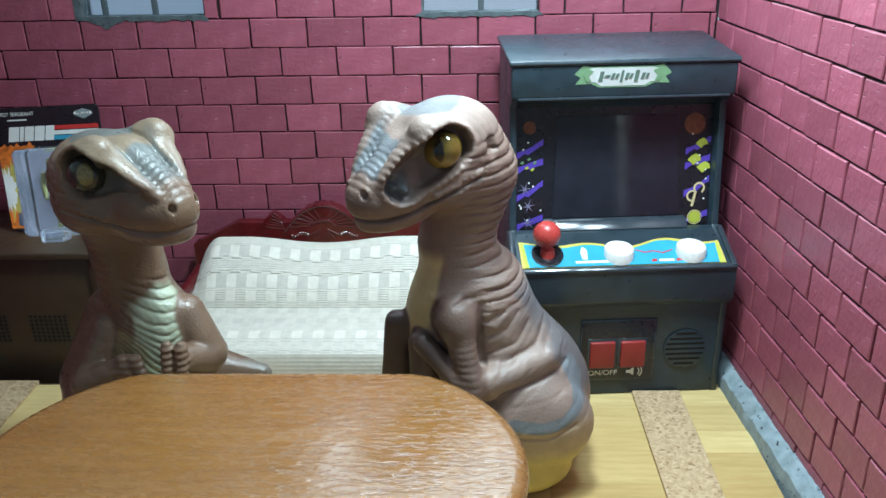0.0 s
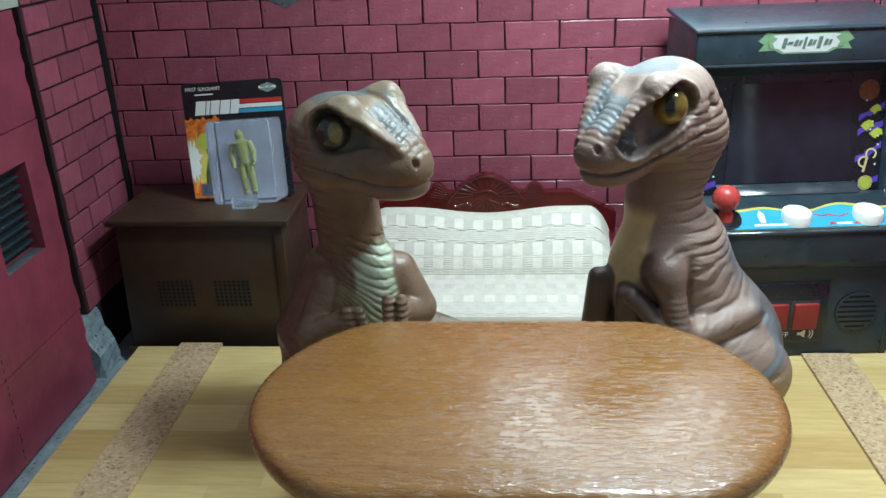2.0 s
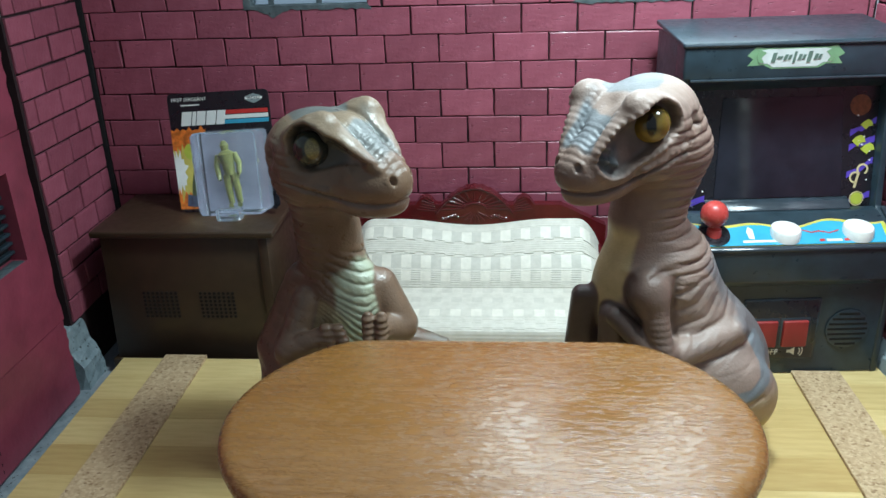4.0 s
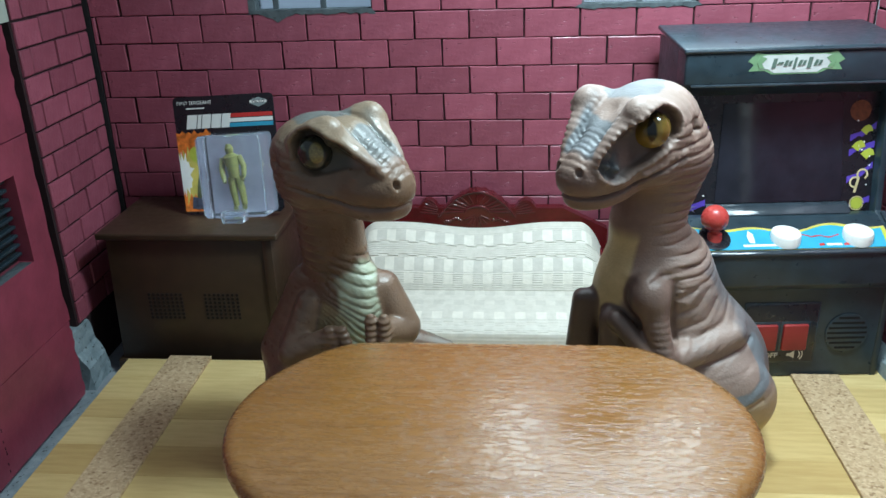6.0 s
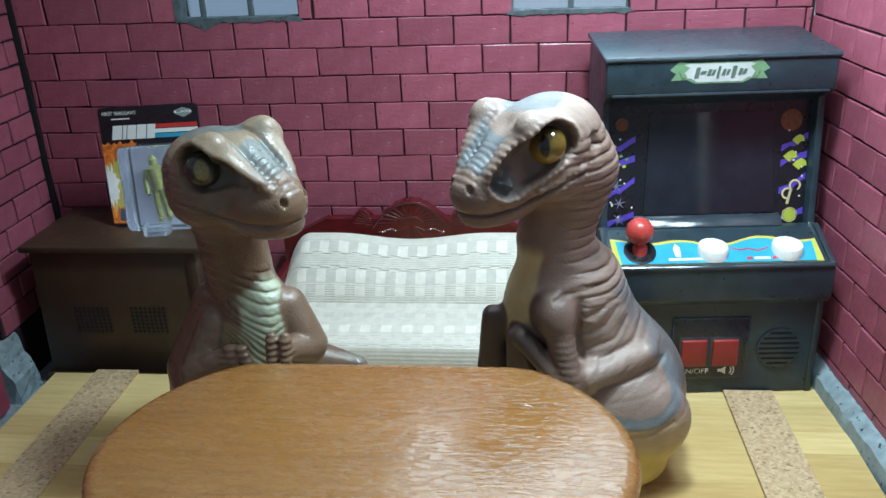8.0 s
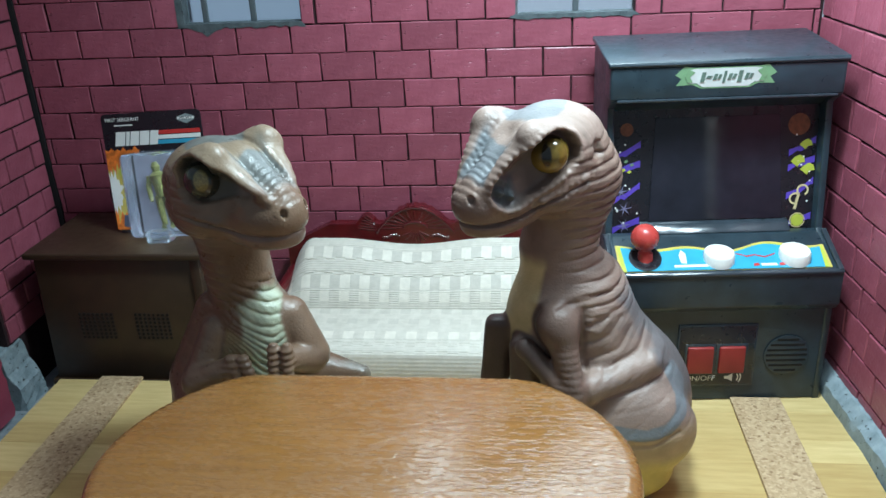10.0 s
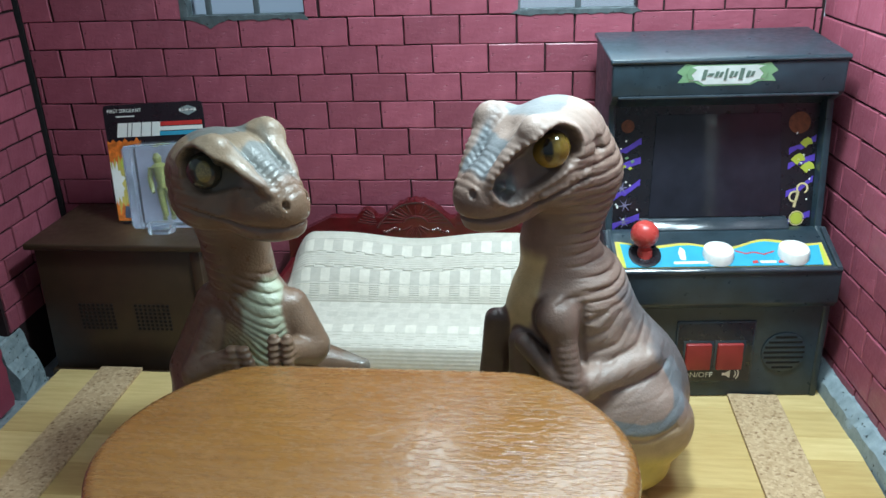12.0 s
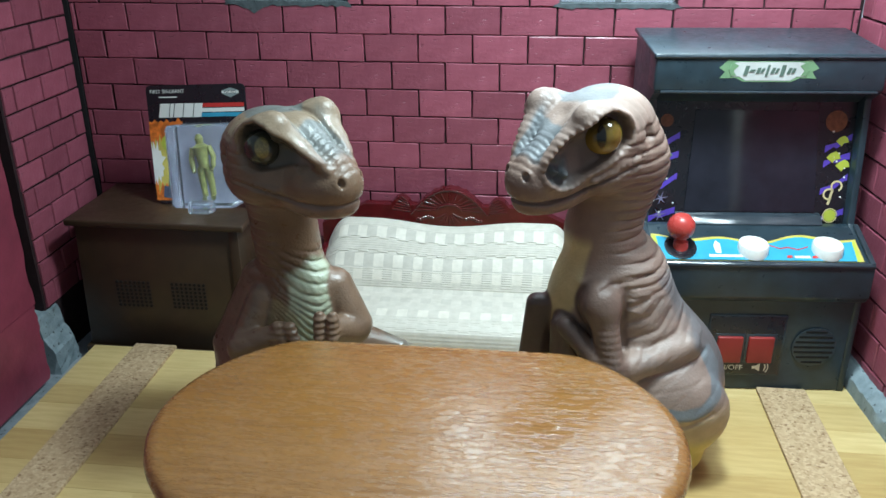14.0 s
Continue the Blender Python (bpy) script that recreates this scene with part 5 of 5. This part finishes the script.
def arms_small(p):
    d = cap(p, (-7.30, 30.2, 6.85), (-6.42, 29.9, 5.45), 0.74, 0.60)
    d = smin(d, cap(p, (-6.5, 29.75, 5.3), (-7.1, 28.75, 5.8), 0.60, 0.46), 0.16)
    for dx in (-0.25, 0.25):
        d = smin(d, cap(p, (-7.25 + dx, 28.55, 6.35), (-7.25 + dx, 28.2, 4.9), 0.235, 0.20), 0.04)
    d = smin(d, cap(p, (-10.0, 29.5, 6.6), (-10.6, 28.8, 5.0), 0.5, 0.55), 0.5)
    d = smin(d, cap(p, (-10.6, 28.4, 5.0), (-8.9, 28.4, 5.75), 0.5, 0.38), 0.2)
    for dx in (-0.25, 0.20):
        d = smin(d, cap(p, (-8.8 + dx, 28.3, 6.0), (-8.3 + dx, 28.0, 4.9), 0.23, 0.19), 0.04)
    x, z = p[..., 0], p[..., 2]
    knuckles = step01(-p[..., 1], -28.7, -28.4) * step01(-np.abs(x + 7.9), -1.6, -1.3)
    return d - 0.03 * np.sin(z * 27) * knuckles


def paint_tall(p, c, n):
    x, y, z = p.T
    m = n[:, 0]
    fine = noise3(p, 6.0, 14)
    c = blend(c, (0.212, 0.140, 0.110), step01(-z, -11.4, -9.0))
    c = blend(c, (0.285, 0.202, 0.164), step01(-z, -8.8, -7.6))
    # dark slate saddle and patches down the back
    back = x - 6.4 + 0.62 * (z - 5.0) + 0.35 * m + 0.12 * fine
    c = blend(c, (0.125, 0.122, 0.128), step01(back, -0.1, 0.25) * step01(-z, -8.4, -7.6) * step01(z, 3.2, 4.2) * 0.85)
    bar = np.sin((x * 0.55 + z) * 3.4 + 2.0 * m) - 0.25
    c = blend(c, (0.150, 0.135, 0.130), step01(bar, 0.0, 0.35) * step01(x, 3.8, 5.2) * step01(-z, -8.6, -7.4) * step01(z, 4.2, 5.4) * 0.35)
    # cream throat and belly between the arms
    front = x - 0.20 * (z - 7.0) - 0.25 * (y - 30.0) + 0.10 * fine
    c = blend(c, (0.52, 0.41, 0.215), step01(-front, -2.05, -1.80) * step01(-z, -9.6, -9.0))
    # pale crescent round the haunch, yellow towards the seat
    c = blend(c, (0.43, 0.31, 0.17), step01(-z, -3.7, -2.9) * 0.8)
    c = blend(c, (0.55, 0.42, 0.11), step01(-z + 0.2 * m, -2.4, -1.5))
    band = crease(x, z, ((6.72, 5.0), (7.05, 4.4), (7.02, 3.85), (6.5, 3.42), (5.7, 3.30), (4.7, 3.45)), 0.26) * step01(-y, -31.0, -30.2)
    c = blend(c, (0.165, 0.182, 0.194), step01(band + 0.08 * fine, 0.40, 0.58) * 0.95)
    c = blend(c, (0.170, 0.110, 0.086), step01(-arms_tall(p), -0.25, -0.08))
    return blend(c, (0.105, 0.069, 0.057), step01(-arms_tall(p), -0.2, -0.06) * step01(-x, -2.5, -1.8))


def paint_small(p, c, n):
    x, y, z = p.T
    m = n[:, 0]
    fine = noise3(p, 6.0, 15)
    c = blend(c, (0.160, 0.098, 0.060), step01(-z, -11.0, -9.6))
    chest = 1.0 - np.hypot((x + 7.75 - 0.10 * (z - 6)) / 1.35, (z - 6.6) / 2.2) + 0.25 * m + 0.15 * fine
    c = blend(c, (0.43, 0.46, 0.33), step01(chest, 0.0, 0.25) * step01(-y, -30.6, -29.9))
    side = 1.0 - np.hypot((x + 9.3) / 0.9, (z - 6.0) / 0.9) + 0.3 * m
    c = blend(c, (0.34, 0.27, 0.13), step01(side, 0.0, 0.3) * step01(-y, -30.0, -29.4) * 0.7)
    tail = step01(x, -5.9, -5.3) * step01(y, 30.9, 31.2)
    c = blend(c, (0.24, 0.22, 0.18), tail * (0.6 + m))
    return blend(c, (0.190, 0.120, 0.078), step01(-arms_small(p), -0.2, -0.06))


def crease(x, z, pts, width):
    """How near a place lies to a curve on the flank, 1 on it."""
    d = np.full(x.shape, 9.0)
    for (xa, za), (xb, zb) in zip(pts, pts[1:]):
        ux, uz = xb - xa, zb - za
        k = np.clip(((x - xa) * ux + (z - za) * uz) / (ux * ux + uz * uz), 0, 1)
        d = np.minimum(d, np.hypot(x - xa - k * ux, z - za - k * uz))
    return np.exp(-(d / width) ** 2)


def relief_tall(p):
    """Folds on the flank, in the armpit and over the thigh."""
    x, y, z = p[..., 0], p[..., 1], p[..., 2]
    w = noise3(p, 0.8, 21)
    v = noise3(p, 1.7, 23)
    near = step01(-y, -31.0, -30.2)
    x, z = x + 0.10 * v, z + 0.12 * w
    out = 0
    # raised folds
    for pts, width, high in (
            (((3.75, 7.3), (3.95, 7.5), (4.35, 7.42)), 0.10, 0.07), (((3.75, 6.95), (4.05, 6.85), (4.4, 7.2)), 0.11, 0.08),
            (((3.6, 6.2), (4.5, 6.42), (5.0, 6.95)), 0.16, 0.045), (((4.1, 5.75), (5.2, 6.1), (5.7, 6.6)), 0.17, 0.045),
            (((3.4, 5.3), (4.56, 5.24), (5.8, 5.62), (6.6, 5.75)), 0.34, 0.11),
            (((1.9, 7.85), (2.97, 8.2), (4.43, 8.4)), 0.14, 0.07),
            (((5.0, 3.2), (6.2, 3.25), (6.9, 3.7)), 0.16, 0.035)):
        out = out + 0.7 * high * crease(x, z, pts, width)
    # grooves between them
    for pts, width, deep in (
            (((3.65, 7.1), (4.0, 7.2), (4.35, 7.32)), 0.07, 0.06), (((3.55, 7.7), (3.42, 7.0), (3.48, 6.2), (3.62, 5.5)), 0.13, 0.09), (((3.55, 6.47), (4.43, 6.68), (4.84, 7.17)), 0.07, 0.05),
            (((3.69, 5.85), (4.84, 6.15), (5.25, 6.7)), 0.07, 0.05), (((4.3, 5.52), (5.52, 5.98), (6.0, 6.6)), 0.075, 0.05),
            (((4.16, 4.5), (5.52, 4.8), (6.6, 5.1)), 0.085, 0.075), (((4.44, 3.99), (5.79, 4.25), (6.7, 4.48)), 0.06, 0.015),
            (((4.9, 3.0), (5.9, 2.95), (6.9, 3.3)), 0.08, 0.06),
            (((2.6, 7.9), (3.3, 8.0), (4.3, 8.15)), 0.07, 0.05)):
        out = out - deep * crease(x, z, pts, width)
    flank = step01(x, 3.4, 4.2) * step01(z, 2.5, 3.5) * step01(-z, -9.5, -8.5)
    # long creases sweep up from the armpit; short ones fan over the thigh and ring the arm
    sweep = grooves((z - 0.85 * x) * 7.5 + 4.0 * w + 1.2 * v, 0.24)
    thigh = grooves((x - 0.5 * z) * 17 + 4.0 * w, 0.45) * np.exp(-((z - 5.35) / 0.38) ** 2) * step01(x, 3.2, 3.8) * step01(-x, -6.4, -5.4)
    arm = grooves(z * 25 + 4 * w, 0.5) * step01(-np.abs(x - 2.98), -0.6, -0.4) * step01(-z, -6.9, -6.5)
    return (out - 0.030 * sweep * flank * (0.55 + 0.6 * v) - 0.020 * thigh - 0.028 * arm) * near


def relief_small(p):
    """Branching folds of skin that hang like garlands over the chest."""
    x, y, z = p[..., 0], p[..., 1], p[..., 2]
    w = noise3(p, 1.1, 31)
    mid = np.abs(x + 7.70 - 0.1 * (z - 6))
    chest = step01(-mid, -2.0, -1.5) * step01(-y, -30.7, -30.0) * step01(-z, -8.9, -8.4) * step01(z, 4.8, 5.3)
    hang = z - np.where(z > 7.0, 0.30 * mid ** 2, 0.30 * mid ** 2 + 0.75 * mid * np.clip((7.0 - z) / 1.0, 0, 1))
    rib = grooves(hang * 18 + 4.0 * w + 1.2 * noise3(p, 2.6, 35), 0.40)
    veins = grooves((hang + 0.8 * x) * 23 + 7 * w, 0.32)
    body_folds = grooves((z + 0.35 * x) * 12 + 5 * w, 0.4) * step01(-x, 8.8, 9.6) * step01(-z, -8.0, -7.0)
    return (0.020 - 0.070 * rib - 0.020 * veins) * chest * step01(arms_small(p), 0.02, 0.22) - 0.018 * body_folds


TALL = Body([
    (0.5, lambda p: ell(p, (4.82, 31.0, 3.0), (2.98, 2.6, 3.3))),
    (0.8, lambda p: cap(p, (4.45, 31.0, 4.6), (3.30, 30.9, 7.4), 1.95, 1.98)),
    (0.6, lambda p: cap(p, (2.85, 30.8, 7.6), (2.64, 30.8, 9.4), 1.55, 1.20)),
    (0.6, lambda p: cap(p, (2.66, 30.8, 9.4), (3.25, 30.9, 12.0), 1.22, 1.60)),
    (0.5, lambda p: ell(p, (2.50, 30.7, 6.4), (1.75, 1.6, 2.2))),
    (0.18, lambda p: ell(p, (5.12, 29.35, 2.75), (2.62, 1.40, 2.15))),
    (0.2, lambda p: cap(p, (3.7, 28.6, 4.85), (5.9, 29.6, 5.3), 0.60, 0.50)),
    (0.2, lambda p: ell(p, (4.9, 29.6, 0.9), (2.15, 1.5, 1.25))),
    (0.22, arms_tall),
], (-1.8, 26.4, -0.2), (8.6, 34.4, 15.3), paint_tall, relief_tall, True, 1.0)

SMALL = Body([
    (0.5, lambda p: ell(p, (-9.1, 31.2, 3.4), (2.65, 2.5, 3.8))),
    (0.9, lambda p: cap(p, (-8.9, 30.8, 5.0), (-9.1, 30.4, 8.8), 1.75, 1.06)),
    (0.7, lambda p: cap(p, (-9.1, 30.4, 8.8), (-9.2, 30.1, 11.0), 1.10, 1.35)),
    (0.5, lambda p: ell(p, (-8.1, 30.0, 6.2), (1.20, 1.0, 1.8))),
    (0.5, lambda p: cap(p, (-10.3, 30.5, 6.9), (-10.85, 30.0, 4.3), 0.75, 1.40)),
    (0.3, lambda p: cap(p, (-7.2, 31.3, 3.9), (-5.0, 31.3, 3.65), 0.95, 0.36)),
    (0.35, lambda p: ell(p, (-10.5, 29.3, 2.9), (1.5, 1.9, 2.4))),
    (0.12, arms_small),
], (-13.4, 26.2, -0.2), (-4.2, 34.2, 14.9), paint_small, relief_small, False, 0.6)

HEAD_TALL = ((1.35, 29.55, 13.25), 219, 8, 0)
HEAD_SMALL = ((-8.08, 28.99, 12.80), -27, 1, 0)


def build_raptors():
    raptor("toy_raptor", "brown vinyl toy raptor with cream throat sitting upright by the table", HEAD_TALL, TALL)
    raptor("toy_raptor", "brown vinyl toy raptor with greenish chest sitting behind the table", HEAD_SMALL, SMALL)


build_raptors()
build_floor()
build_bricks()
